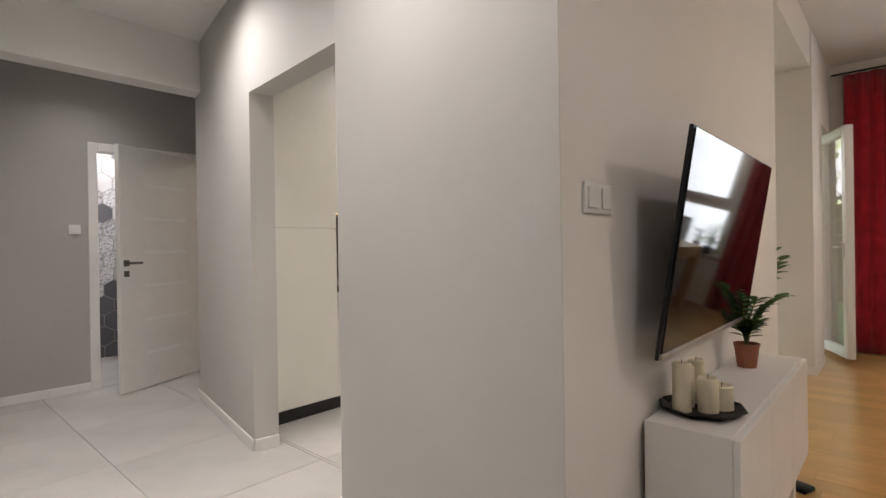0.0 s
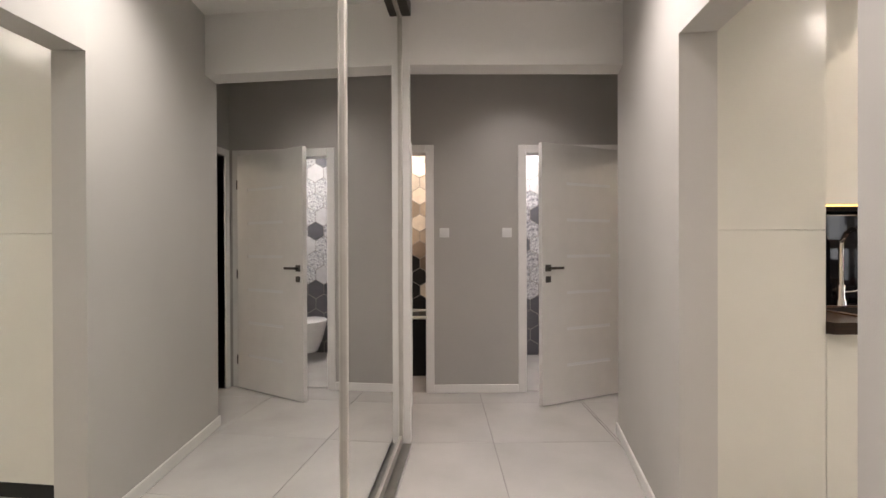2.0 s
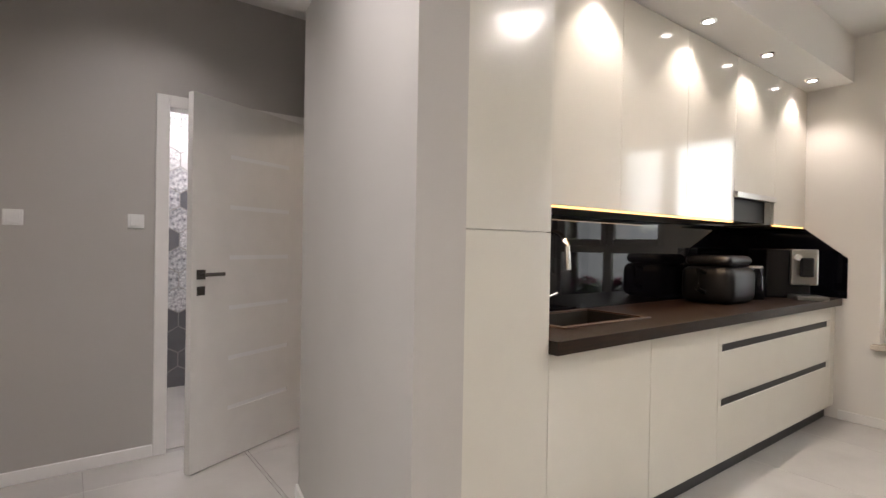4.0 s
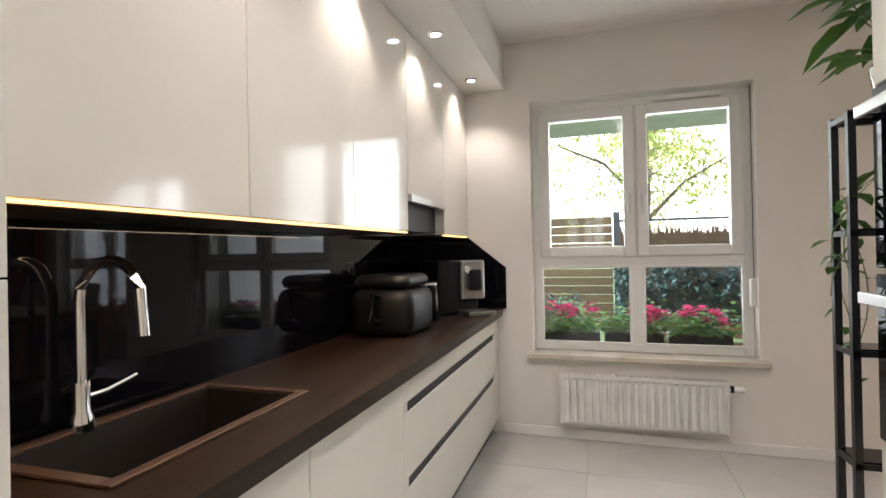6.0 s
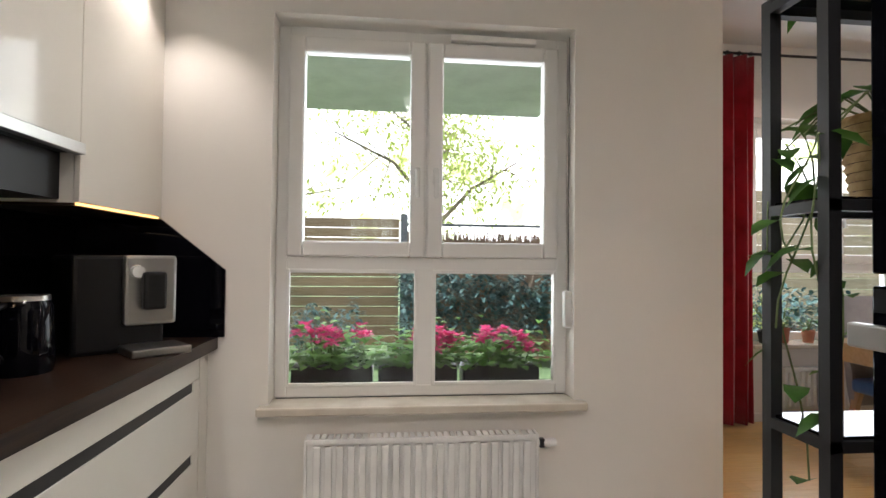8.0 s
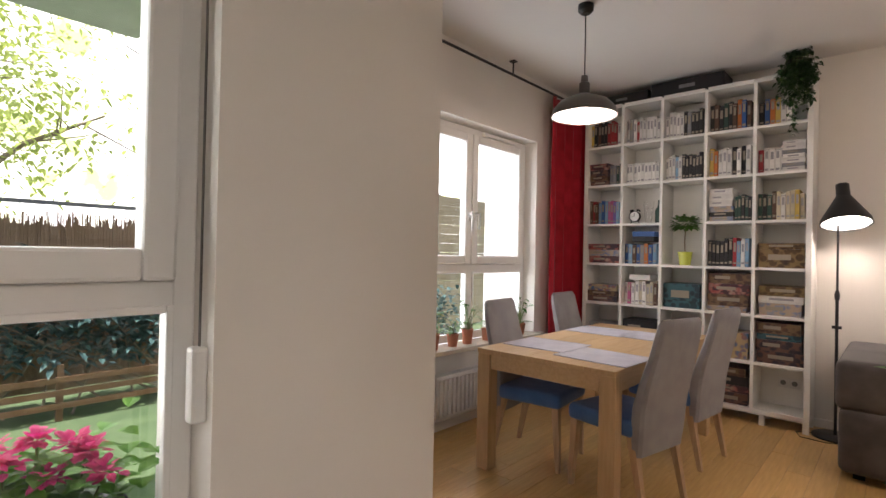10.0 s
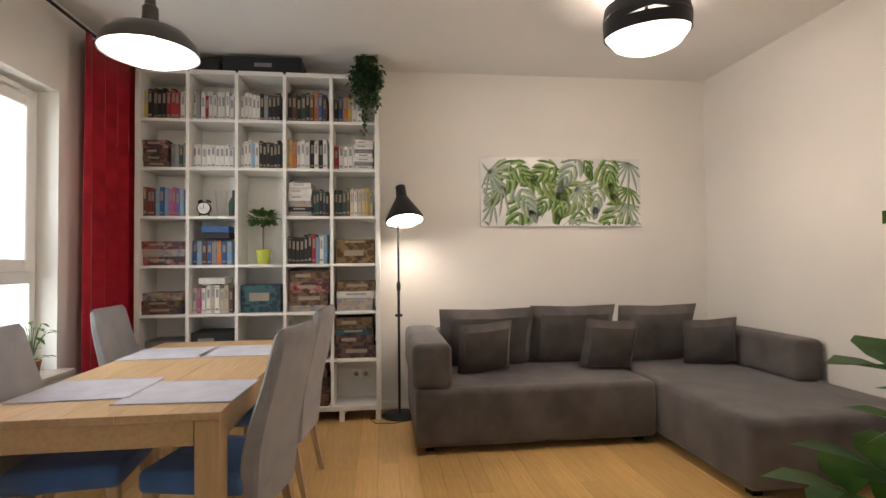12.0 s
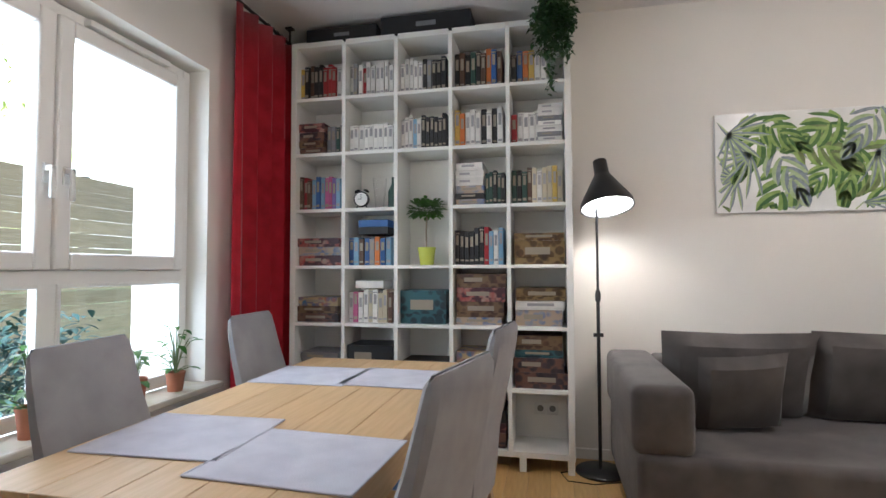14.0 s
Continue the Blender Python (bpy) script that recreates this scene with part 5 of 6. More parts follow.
for k in range(28):
    cx, cz = 0.98 + 1.50 * ((k % 7) + 0.5 + r.uniform(-0.45, 0.45)) / 7, 1.62 + 0.60 * ((k // 7) + 0.5 + r.uniform(-0.4, 0.4)) / 4
    ang, ln = r.uniform(-2.6, -0.5), r.uniform(0.26, 0.42)
    b = bmesh.new()
    fan, done = k % 7 in (0, 6) or k in (3, 16), False
    for i in range(9 if fan else 5):
        for s in ((1,) if fan else (-1, 1)):
            y = -3.7115 + 0.00004 * k
            if fan:
                done |= leaflet(b, cx, cz, ang + (i - 4) * 0.33, ln * 0.75, 0.016, y, 0.1)
            else:
                u = (i + 0.3) / 5
                done |= leaflet(b, cx + math.cos(ang) * ln * (u - 0.5), cz + math.sin(ang) * ln * (u - 0.5), ang + s * (1.25 - 0.9 * u), ln * (0.56 - 0.2 * u), ln * 0.095, y, -s * 0.45)
    if done:
        bmesh.ops.recalc_face_normals(b, faces=b.faces)
        pair = (2, 4) if k % 4 == 0 or (fan and k % 2) else (0, 1) if k % 3 else (3, 1)
        part("printed_leaf", b, [tones[pair[1]], tones[pair[0]]], art)
    else:
        b.free()

# ---------- books and boxes ----------
def cover(name, c):
    return mat("cover_" + name, c, 0.5, scale=18, var=0.05, bump=0.0, rand=0.15)


COV = {n: cover(n, c) for n, c in dict(k=(0.012, 0.012, 0.014), w=(0.72, 0.70, 0.66), r=(0.33, 0.02, 0.025), b=(0.03, 0.10, 0.30), l=(0.20, 0.36, 0.52), y=(0.55, 0.38, 0.08), o=(0.55, 0.16, 0.03), g=(0.02, 0.06, 0.045),
    n=(0.10, 0.05, 0.03), p=(0.45, 0.09, 0.22), v=(0.15, 0.10, 0.30), s=(0.22, 0.22, 0.23), c=(0.55, 0.48, 0.34), t=(0.03, 0.16, 0.20)).items()}
BARW = mat("pale_print", (0.30, 0.26, 0.20), 0.5, bump=0.0)
BARK_ = mat("dark_print", (0.32, 0.31, 0.32), 0.5, bump=0.0)
GAMES = [print_mat("game_art_" + str(i), *c) for i, c in enumerate((
    ((0.04, 0.02, 0.018), (0.11, 0.05, 0.03), (0.16, 0.10, 0.05)), ((0.012, 0.02, 0.03), (0.014, 0.045, 0.06), (0.03, 0.10, 0.12)), ((0.30, 0.03, 0.03), (0.35, 0.25, 0.2), (0.06, 0.02, 0.03)),
    ((0.34, 0.32, 0.3), (0.08, 0.14, 0.3), (0.4, 0.3, 0.22)), ((0.10, 0.055, 0.018), (0.035, 0.015, 0.01), (0.2, 0.13, 0.05)), ((0.02, 0.02, 0.03), (0.06, 0.035, 0.045), (0.14, 0.07, 0.05)), ((0.04, 0.14, 0.28), (0.35, 0.12, 0.03), (0.4, 0.3, 0.16))))]
SHELF_R = random.Random(77)


def cell(c, r_):
    return BX0 - CW * c - 0.017, BZ0 - CH * (r_ + 1) + 0.0118


def book(x, z, w, h, key, lean=0.0):
    """A bound volume standing with its spine to the room; x is the edge nearest the window."""
    d = SHELF_R.uniform(0.15, 0.2)
    yf = BYF - 0.05 - SHELF_R.uniform(0, 0.02)
    light = key in "wcyl"
    b = bmesh.new()
    bx(b, -w, 0, -d, 0, 0, h, min(0.003, w * 0.2), 1)
    bx(b, -w * 0.9, -w * 0.1, -d + 0.004, -0.008, h - 0.004, h + 0.0004, mi=1)
    k = SHELF_R.random()
    if w > 0.012:
        bx(b, -w * 0.78, -w * 0.22, 0.0, 0.0006, h * (0.50 + 0.1 * k), h * (0.82 + 0.06 * k), mi=2)
        bx(b, -w * 0.85, -w * 0.15, 0.0, 0.0006, h * 0.10, h * (0.14 + 0.06 * k), mi=2)
        if k > 0.5:
            bx(b, -w, 0, 0.0001, 0.0007, h * 0.9, h * 0.93, mi=2)
    ob = tagged(part("book", b, [COV[key], PAGES, BARK_ if light else BARW]), ("pale" if light else "dark" if key in "kgnts" else "coloured") + " bound book standing upright on the white shelf", "book", "books on the shelves")
    ob.matrix_world = pose(x, yf, z, 0, lean, 0)


def books(c, r_, keys, h=0.23, skip=0.0, wide=None):
    x, z = cell(c, r_)
    x -= skip
    room = CW - 0.034 - skip
    for k in keys:
        w = wide or min(0.038, room / len(keys) * SHELF_R.uniform(0.86, 1.0))
        if x - w < BX0 - CW * (c + 1) + 0.016:
            break
        book(x, z, w - 0.0008, h * SHELF_R.uniform(0.90, 1.05), k)
        x -= w
    return x


def game(c, r_, x0, w, z0, h, g, colour=None):
    """A boxed game lying or standing; its printed front faces the room."""
    x, z = cell(c, r_)
    yf = BYF - 0.03 - SHELF_R.uniform(0, 0.02)
    t = thing("game_box", "printed cardboard game box lying on the white shelf", "box", "boxes on the shelves", at=(x - x0, yf, z + z0))
    m = COV[colour] if colour else GAMES[g]
    part("base", box(-w + 0.002, -0.002, -0.26, -0.002, 0, h * 0.45), m, t)
    part("lid", box(-w, 0, -0.262, 0, h * 0.3, h - 0.0008, 0.0015, 1), m, t)
    light = colour in ("w", "c", "l") if colour else False
    k = SHELF_R.random()
    part("title", box(-w * (0.5 + 0.3 * k), -w * (0.15 + 0.1 * k), 0.0002, 0.0012, h * 0.42, h * 0.72), BARK_ if light else BARW, t, "printed title bar")
    return z0 + h


def stack(c, r_, x0, w, items):
    z = 0.0
    for g, h in items:
        z = game(c, r_, x0 + SHELF_R.uniform(0, 0.012), w - SHELF_R.uniform(0, 0.025), z, h, g if isinstance(g, int) else 0, None if isinstance(g, int) else g)


books(0, 0, "yknkkrrrw", 0.25)
books(1, 0, "wswrwwwwww", 0.23)
books(2, 0, "wwwwwkskkk", 0.23)
books(3, 0, "knkgknobn", 0.25)
books(4, 0, "kboyww", 0.22)
stack(0, 1, 0.0, 0.20, ((5, 0.05), (0, 0.05), (5, 0.06), (2, 0.06)))
books(0, 1, "ssgs", 0.2, skip=0.21)
books(1, 1, "wwwwwwwww", 0.20)
books(2, 1, "wwwlwkkkkkk", 0.23)
books(3, 1, "yowwwkwkw", 0.24)
books(4, 1, "rwwww", 0.2)
stack(4, 1, 0.165, 0.165, (("w", 0.035), ("s", 0.03), ("w", 0.035), ("w", 0.04), ("s", 0.03), ("w", 0.04), ("w", 0.035)))
books(0, 2, "nrnlblppvl", 0.23)
stack(3, 2, 0.0, 0.20, ((3, 0.04), ("k", 0.04), (3, 0.05), ("w", 0.05), ("w", 0.05), ("w", 0.05)))
books(3, 2, "ggkgk", 0.23, skip=0.2)
books(4, 2, "gkgncwccyc", 0.23)
stack(0, 3, 0.0, 0.32, ((2, 0.07), (3, 0.06), (2, 0.06)))
books(1, 3, "blnbsobl", 0.2)
books(3, 3, "kkkkkkrlwl", 0.24)
stack(4, 3, 0.01, 0.325, ((4, 0.15), (4, 0.05)))
stack(0, 4, 0.0, 0.32, ((5, 0.06), (0, 0.05), (6, 0.06)))
books(1, 4, "wpwwcwccn", 0.22)
stack(2, 4, 0.0, 0.33, ((1, 0.22),))
stack(3, 4, 0.0, 0.325, ((3, 0.05), (0, 0.10), (2, 0.09), (0, 0.09)))
stack(4, 4, 0.01, 0.31, ((3, 0.10), ("w", 0.06), (4, 0.08)))
stack(0, 5, 0.02, 0.30, (("s", 0.12), ("s", 0.06)))
stack(1, 5, 0.0, 0.325, (("b", 0.07), ("k", 0.17)))
stack(2, 5, 0.0, 0.33, ((5, 0.10), ("k", 0.04)))
stack(3, 5, 0.0, 0.32, ((6, 0.22),))
stack(4, 5, 0.0, 0.325, ((5, 0.10), (5, 0.09), (1, 0.05), (0, 0.09)))
stack(0, 6, 0.0, 0.3, ((0, 0.1), (5, 0.08)))
stack(1, 6, 0.0, 0.32, ((1, 0.12),))
stack(2, 6, 0.0, 0.32, ((5, 0.14),))
stack(3, 6, 0.0, 0.32, ((5, 0.1), (2, 0.06), ("k", 0.08), (0, 0.07)))
# boxes over the standing rows
t = thing("game_box", "white cardboard box lying on a row of books", "box", "boxes on the shelves", at=(BX0 - CW - 0.07, BYF - 0.05, cell(1, 4)[1] + 0.233))
part("lid", box(-0.2, 0, -0.2, 0, 0, 0.05, 0.0015, 1), COV["w"], t)
for dz, k in ((0.212, "k"), (0.262, "b")):
    t = thing("game_box", "dark printed box lying on a row of books", "box", "boxes on the shelves", at=(BX0 - CW - 0.09, BYF - 0.05, cell(1, 3)[1] + dz))
    part("lid", box(-0.21, 0, -0.2, 0, 0, 0.048, 0.0015, 1), COV[k], t)
# dark boxes on top of the bookcase
for x, w_, h in ((5.18, 0.52, 0.10), (4.63, 0.62, 0.13)):
    t = thing("storage_box", "large flat black box lying on top of the bookcase", "box", "boxes on the bookcase", at=(x, BYF - 0.02, BZ0 + 0.018))
    part("lid", box(-w_, 0, -0.28, 0, 0, h, 0.004), COV["k"], t)
    part("title", box(-w_ * 0.62, -w_ * 0.4, 0.0002, 0.001, h * 0.35, h * 0.6), COV["s"], t)
# shelf ornaments
x, z = cell(1, 2)
t = thing("alarm_clock", "small black twin-bell alarm clock with a white dial", "clock", at=(x - 0.08, BYF - 0.08, z))
part("case", lathe(bmesh.new(), [(0, -0.03), (0.052, -0.03), (0.055, 0.0), (0.05, 0.004), (0.046, 0.0)], 28, m=pose(0, 0, 0.07, -90)), BPLAST, t, smooth=True)
part("dial", lathe(bmesh.new(), [(0, 0.001), (0.046, 0.001)], 28, m=pose(0, 0, 0.07, -90)), WPOT, t)
for s in (-1, 1):
    part("bell", lathe(bmesh.new(), [(0.022, 0), (0.018, 0.012), (0, 0.018)], 14, m=pose(s * 0.03, -0.015, 0.122, 0, s * 25, 0)), BPLAST, t, smooth=True)
    part("foot", tube(bmesh.new(), [(s * 0.03, -0.015, 0.03), (s * 0.042, -0.015, 0)], 0.005, 6), BPLAST, t)
part("hand", box(-0.002, 0.002, 0.002, 0.003, 0.07, 0.105), BPLAST, t)
part("hand", box(0.0, 0.024, 0.002, 0.003, 0.068, 0.072), BPLAST, t)
t = thing("glass_vase", "clear tapered glass vase on the shelf", "vase", at=(x - 0.21, BYF - 0.1, z))
part("glass", lathe(bmesh.new(), [(0, 0), (0.03, 0), (0.05, 0.21), (0.047, 0.21), (0.028, 0.006), (0, 0.006)], 24), WINDOW_GLASS, t, smooth=True)
t = thing("bottle", "dark green glass bottle on the shelf", "bottle", at=(x - 0.30, BYF - 0.12, z))
part("glass", lathe(bmesh.new(), [(0, 0), (0.035, 0), (0.036, 0.12), (0.012, 0.17), (0.012, 0.22), (0, 0.22)], 18), COV["g"], t, smooth=True)
# little standard tree in a yellow-green pot
x, z = cell(2, 3)
t = thing("topiary_plant", "small ball-shaped green tree in a yellow-green pot on the shelf", "plant", at=(x - 0.165, BYF - 0.12, z))
pot(t, 0.062, 0.12, YPOT)
part("trunk", tube(bmesh.new(), [(0, 0, 0.1), (0.006, 0, 0.22), (-0.002, 0, 0.33)], 0.006, 7), BARK, t)
r = random.Random(3)
lv = bmesh.new()
for _ in range(330):
    d = rnd_dir(r, -0.75, 0.9).normalized()
    p = Vector((0, 0, 0.38)) + Vector((d.x * 0.11, d.y * 0.1, d.z * 0.095)) * r.uniform(0.45, 1.0)
    leaf(lv, p, d + Vector((0, 0, 0.3)), 0.045, 0.03, droop=0.3)
part("crown", lv, LEAF, t, smooth=True)
# hanging ivy on the end of the bookcase
t = thing("hanging_ivy", "trailing dark green ivy hanging from a pot on the bookcase", "plant", at=(3.50, BYF - 0.06, BZ0 + 0.018))
part("pot", lathe(bmesh.new(), [(0, 0), (0.06, 0), (0.08, 0.1), (0, 0.1)], 18), BPLAST, t)
r = random.Random(9)
lv, st = bmesh.new(), bmesh.new()
for k in range(26):
    a, drop = r.uniform(0, 6.283), r.uniform(0.08, 0.62 if k % 2 else 0.3)
    ox, oy = 0.075 * math.cos(a) - (0.05 if k % 2 else 0), 0.10 + abs(math.sin(a)) * 0.05
    pts = [Vector((0, 0, 0.1)), Vector((ox * 0.7, oy * 0.5, 0.14)), Vector((ox, oy, 0.03))] + [Vector((ox + 0.015 * math.sin(3 * i + k), oy + 0.01 * math.cos(2 * i + k), 0.03 - drop * i / 7)) for i in range(1, 8)]
    tube(st, pts, 0.0015, 4)
    for p in pts[1:]:
        for _ in range(5):
            leaf(lv, p + Vector((r.uniform(-0.03, 0.03), r.uniform(-0.02, 0.02), r.uniform(-0.03, 0.03))), rnd_dir(r, -0.9, 0.3), 0.038, 0.024, droop=0.3)
part("stems", st, STEM, t)
part("foliage", lv, LEAFD, t, smooth=True)
# double socket in the empty compartment
x, z = cell(4, 6)
t = thing("wall_socket", "white double wall socket at the back of the empty compartment", "socket", at=(x - 0.2, BYB + 0.001, z + 0.2))
for s in (-1, 1):
    part("plate", box(s * 0.04 - 0.038, s * 0.04 + 0.038, 0, 0.008, -0.04, 0.04, 0.003), WPOT, t)
    part("well", lathe(bmesh.new(), [(0, 0.0082), (0.02, 0.0082), (0.021, 0.009)], 16, m=pose(s * 0.04, 0.0, 0, -90)), COV["s"], t)

# ---------- bathroom and toilet ----------
def hexagon(rad, th):
    b = bmesh.new()
    poly = [(rad * math.sin(k * math.pi / 3), rad * math.cos(k * math.pi / 3)) for k in range(6)]
    prism(b, poly, 0, -th, "y")
    return b


wall = structure("wall_bathroom_north", box(-2.2, -0.58, 5.77, 5.90, 0, 2.6), GROUT, "bathroom wall covered with hexagonal tiles")
HEX = [mat("hex_" + n, c, 0.3, var=0.05, scale=20, bump=0.02, rand=0.25) for n, c in (("black", (0.012, 0.012, 0.013)), ("taupe", (0.24, 0.19, 0.15)), ("beige", (0.45, 0.38, 0.30)), ("white", (0.75, 0.70, 0.62)))]
hm = []
for m in HEX:
    me = mesh_of("hex_tile", hexagon(0.092, 0.008), m)
    hm.append(me)
r = random.Random(2)
for j in range(15):
    for i in range(6):
        z, x = 0.62 + 0.145 * j, -1.71 + 0.167 * i + (0.0835 if j % 2 else 0)
        if x > -0.68 or z > 2.5:
            continue
        lvl = z + r.uniform(-0.15, 0.15)
        k = 0 if lvl < 1.02 else 1 if lvl < 1.45 else 2 if lvl < 1.62 else 3
        if r.random() < 0.08:
            k = 3
        ob = new("hex_tile", hm[k])
        ob.parent = wall
        ob.matrix_world = pose(x, 5.769, z)
t = thing("bathtub", "bathtub with a black front panel and white rim", "bathtub")
part("panel", box(-2.19, -0.60, 5.15, 5.17, 0, 0.54), BPLAST, t, "black front panel")
w = bmesh.new()
bx(w, -2.19, -0.60, 5.14, 5.22, 0.54, 0.565, 0.008)
bx(w, -2.19, -0.60, 5.69, 5.76, 0.54, 0.565, 0.008)
bx(w, -2.19, -2.1, 5.22, 5.69, 0.54, 0.565)
bx(w, -0.69, -0.60, 5.22, 5.69, 0.54, 0.565)
bx(w, -2.1, -0.69, 5.22, 5.69, 0.14, 0.16)
part("rim", w, WPOT, t)
wall = structure("wall_toilet_north", box(-0.48, 1.57, 6.07, 6.20, 0, 2.6), GROUT, "toilet wall covered with patterned hexagonal tiles")
PAT = [mat("hex_patterned", (0.62, 0.62, 0.63), 0.3, scale=38, bump=0.0, second=(0.10, 0.10, 0.12)), mat("hex_patterned_fine", (0.7, 0.7, 0.7), 0.3, scale=60, bump=0.0, second=(0.2, 0.2, 0.22)), mat("hex_slate", (0.12, 0.12, 0.13), 0.35, scale=10, bump=0.02), mat("hex_pale", (0.6, 0.6, 0.6), 0.3, scale=10, bump=0.02)]
b = hexagon(0.108, 0.008)
pm = [mesh_of("hex_tile", b.copy(), m) for m in PAT]
b.free()
for j in range(15):
    for i in range(10):
        z, x = 0.06 + 0.17 * j, -0.39 + 0.196 * i + (0.098 if j % 2 else 0)
        k = 2 if z < 0.85 and r.random() < 0.85 else r.choice((0, 0, 1, 1, 2, 3))
        ob = new("hex_tile", pm[k])
        ob.parent = wall
        ob.matrix_world = pose(x, 6.069, z)
t = thing("toilet", "white wall-hung toilet with a closed lid", "toilet", at=(0.55, 6.05, 0))
part("bowl", lathe(bmesh.new(), [(0, 0.08), (0.09, 0.08), (0.14, 0.2), (0.18, 0.36), (0.185, 0.40), (0, 0.40)], 24, m=Matrix.Translation((0, -0.3, 0)) @ Matrix.Diagonal((1, 1.4, 1, 1))), WPOT, t, smooth=True)
part("lid", lathe(bmesh.new(), [(0, 0.40), (0.188, 0.40), (0.19, 0.42), (0.17, 0.43), (0, 0.432)], 24, m=Matrix.Translation((0, -0.3, 0)) @ Matrix.Diagonal((1, 1.4, 1, 1))), WPOT, t, smooth=True)
# side room seen in the mirror
t = thing("wall_picture", "pale framed print on the dark green wall", "picture", at=(2.6, 4.1, 1.65))
part("frame", box(-0.015, 0, -0.25, 0.25, -0.3, 0.3, 0.003), TRIM, t)
part("print", box(-0.017, -0.0151, -0.2, 0.2, -0.25, 0.25), GAMES[3], t)
t = thing("chest", "brown wooden chest against the green wall", "chest", at=(2.35, 4.05, 0))
part("body", box(-0.2, 0.24, -0.5, 0.5, 0.04, 0.88, 0.005), BROWNW, t)
for z in (0.08, 0.36, 0.62):
    part("drawer", box(-0.215, -0.201, -0.49, 0.49, z, z + 0.24, 0.003), BROWNW, t)
lamp("side_room_light", "POINT", 8, pose(1.9, 3.9, 2.3), WARM, radius=0.08)

# ceiling fittings behind the lights
t = thing("kitchen_ceiling_lamp", "round flat white ceiling lamp, lit", "lamp", at=(1.75, 1.45, KC))
part("disc", lathe(bmesh.new(), [(0, -0.07), (0.16, -0.068), (0.18, -0.05), (0.18, 0), (0, 0)], 32), SHADEIN, t, smooth=True)
for y in (0.75, 2.35, 4.05):
    t = thing("ceiling_spot", "small lit recessed spotlight in the hall ceiling", "spotlight", "hall spots", at=(-0.55 + 0.1 * (y - 0.75), y, HC))
    part("ring", lathe(bmesh.new(), [(0.028, 0.0), (0.028, -0.008), (0.042, -0.007), (0.045, 0.0)], 20), CHROME, t)
    part("lens", lathe(bmesh.new(), [(0, -0.003), (0.028, -0.003), (0.028, 0)], 20), SPOTGLOW, t)

# ---------- outside ----------
tagged(part("ground", box(5.76, 400, -300, 300, -0.4, -0.16), LAWN), "grass ground reaching away from the house", kind="structure")
tagged(part("terrace_ground", box(4.4, 5.76, 0.39, 30, -0.4, -0.16), LAWN), "artificial lawn beside the house", kind="structure")
structure("balcony_slab", box(4.4, 6.25, 0.39, 6.0, 2.58, 2.8), SOFFIT, "pale underside of the balcony above the window")
structure("facade_upper", box(4.4, 5.75, -6.0, 0.39, 3.2, 6.0), EXTW, "white rendered facade above the bay")
structure("facade_wing", box(5.75, 6.5, -3.55, -3.35, -0.2, 3.4), EXTW, "white rendered wing wall beside the dining window")
structure("wall_bay_outside", box(4.401, 4.74, 0.391, 0.42, -0.2, 3.0), EXTW, "white rendered side of the bay outside the kitchen window")
tagged(part("backdrop", box(70, 71, -160, 160, -1, 90), backdrop_mat()), "glowing far sheet coloured as hazy sky and pale distant foliage", kind="structure")
FX = 9.0
fence = thing("slat_fence", "weathered horizontal slat fence with grey posts", "fence")
for j in range(13):
    part("slat", box(FX, FX + 0.022, 1.62, 7.5, 0.02 + 0.14 * j, 0.150 + 0.14 * j), FENCED, fence)
for y in (1.55, 3.4, 5.3, 7.2):
    part("post", box(FX - 0.05, FX + 0.05, y - 0.05, y + 0.05, -0.2, 1.9), STEELG, fence)
fence = thing("board_fence", "pale wide-board fence beyond the dining window", "fence")
for j in range(14):
    part("board", box(FX, FX + 0.025, -7.5, -1.3, 0.0 + 0.17 * j, 0.165 + 0.17 * j), FENCEW, fence)
for y in (-1.3, -3.3, -5.3, -7.3):
    part("post", box(FX + 0.03, FX + 0.1, y - 0.04, y + 0.04, -0.2, 2.4), STEELG, fence)
fence = thing("reed_fence", "brown reed screen fence under a dark rail", "fence")
b = bmesh.new()
r = random.Random(6)
for i in range(420):
    y = -1.2 + 2.7 * i / 420
    bx(b, FX + 0.1 + r.uniform(-0.01, 0.01), FX + 0.112, y, y + 0.0068, -0.1, 1.62 + r.uniform(-0.09, 0.07))
tagged(part("reeds", b, REED, fence), kind="stuff")
part("rail", box(FX + 0.06, FX + 0.09, -1.25, 1.5, 1.74, 1.78), STEELG, fence)


def bush(name, cx, cy, sx, sy, z0, z1, n, m, label, seed, size=0.09):
    r = random.Random(seed)
    t = thing(name, label, "bush", at=(cx, cy, -0.16))
    st, lv = bmesh.new(), bmesh.new()
    for _ in range(14):
        a = r.uniform(0, 6.283)
        tube(st, [(r.uniform(-sx, sx) * 0.6, r.uniform(-sy, sy) * 0.9, 0), (r.uniform(-sx, sx), r.uniform(-sy, sy), (z1 + 0.16) * r.uniform(0.6, 0.95))], 0.012, 5, taper=0.4)
    for _ in range(n):
        y = r.uniform(-1, 1)
        top = z1 * (0.78 + 0.22 * math.sin(5 * y + seed) * math.sin(11 * y))
        p = Vector((r.uniform(-1, 1) * sx, y * sy, z0 + 0.16 + (top - z0) * r.random() ** 0.8))
        leaf(lv, p, rnd_dir(r, -0.5, 0.7), size * r.uniform(0.7, 1.3), size * 0.5, droop=0.3)
    part("branches", st, BARK, t)
    part("foliage", lv, m, t)


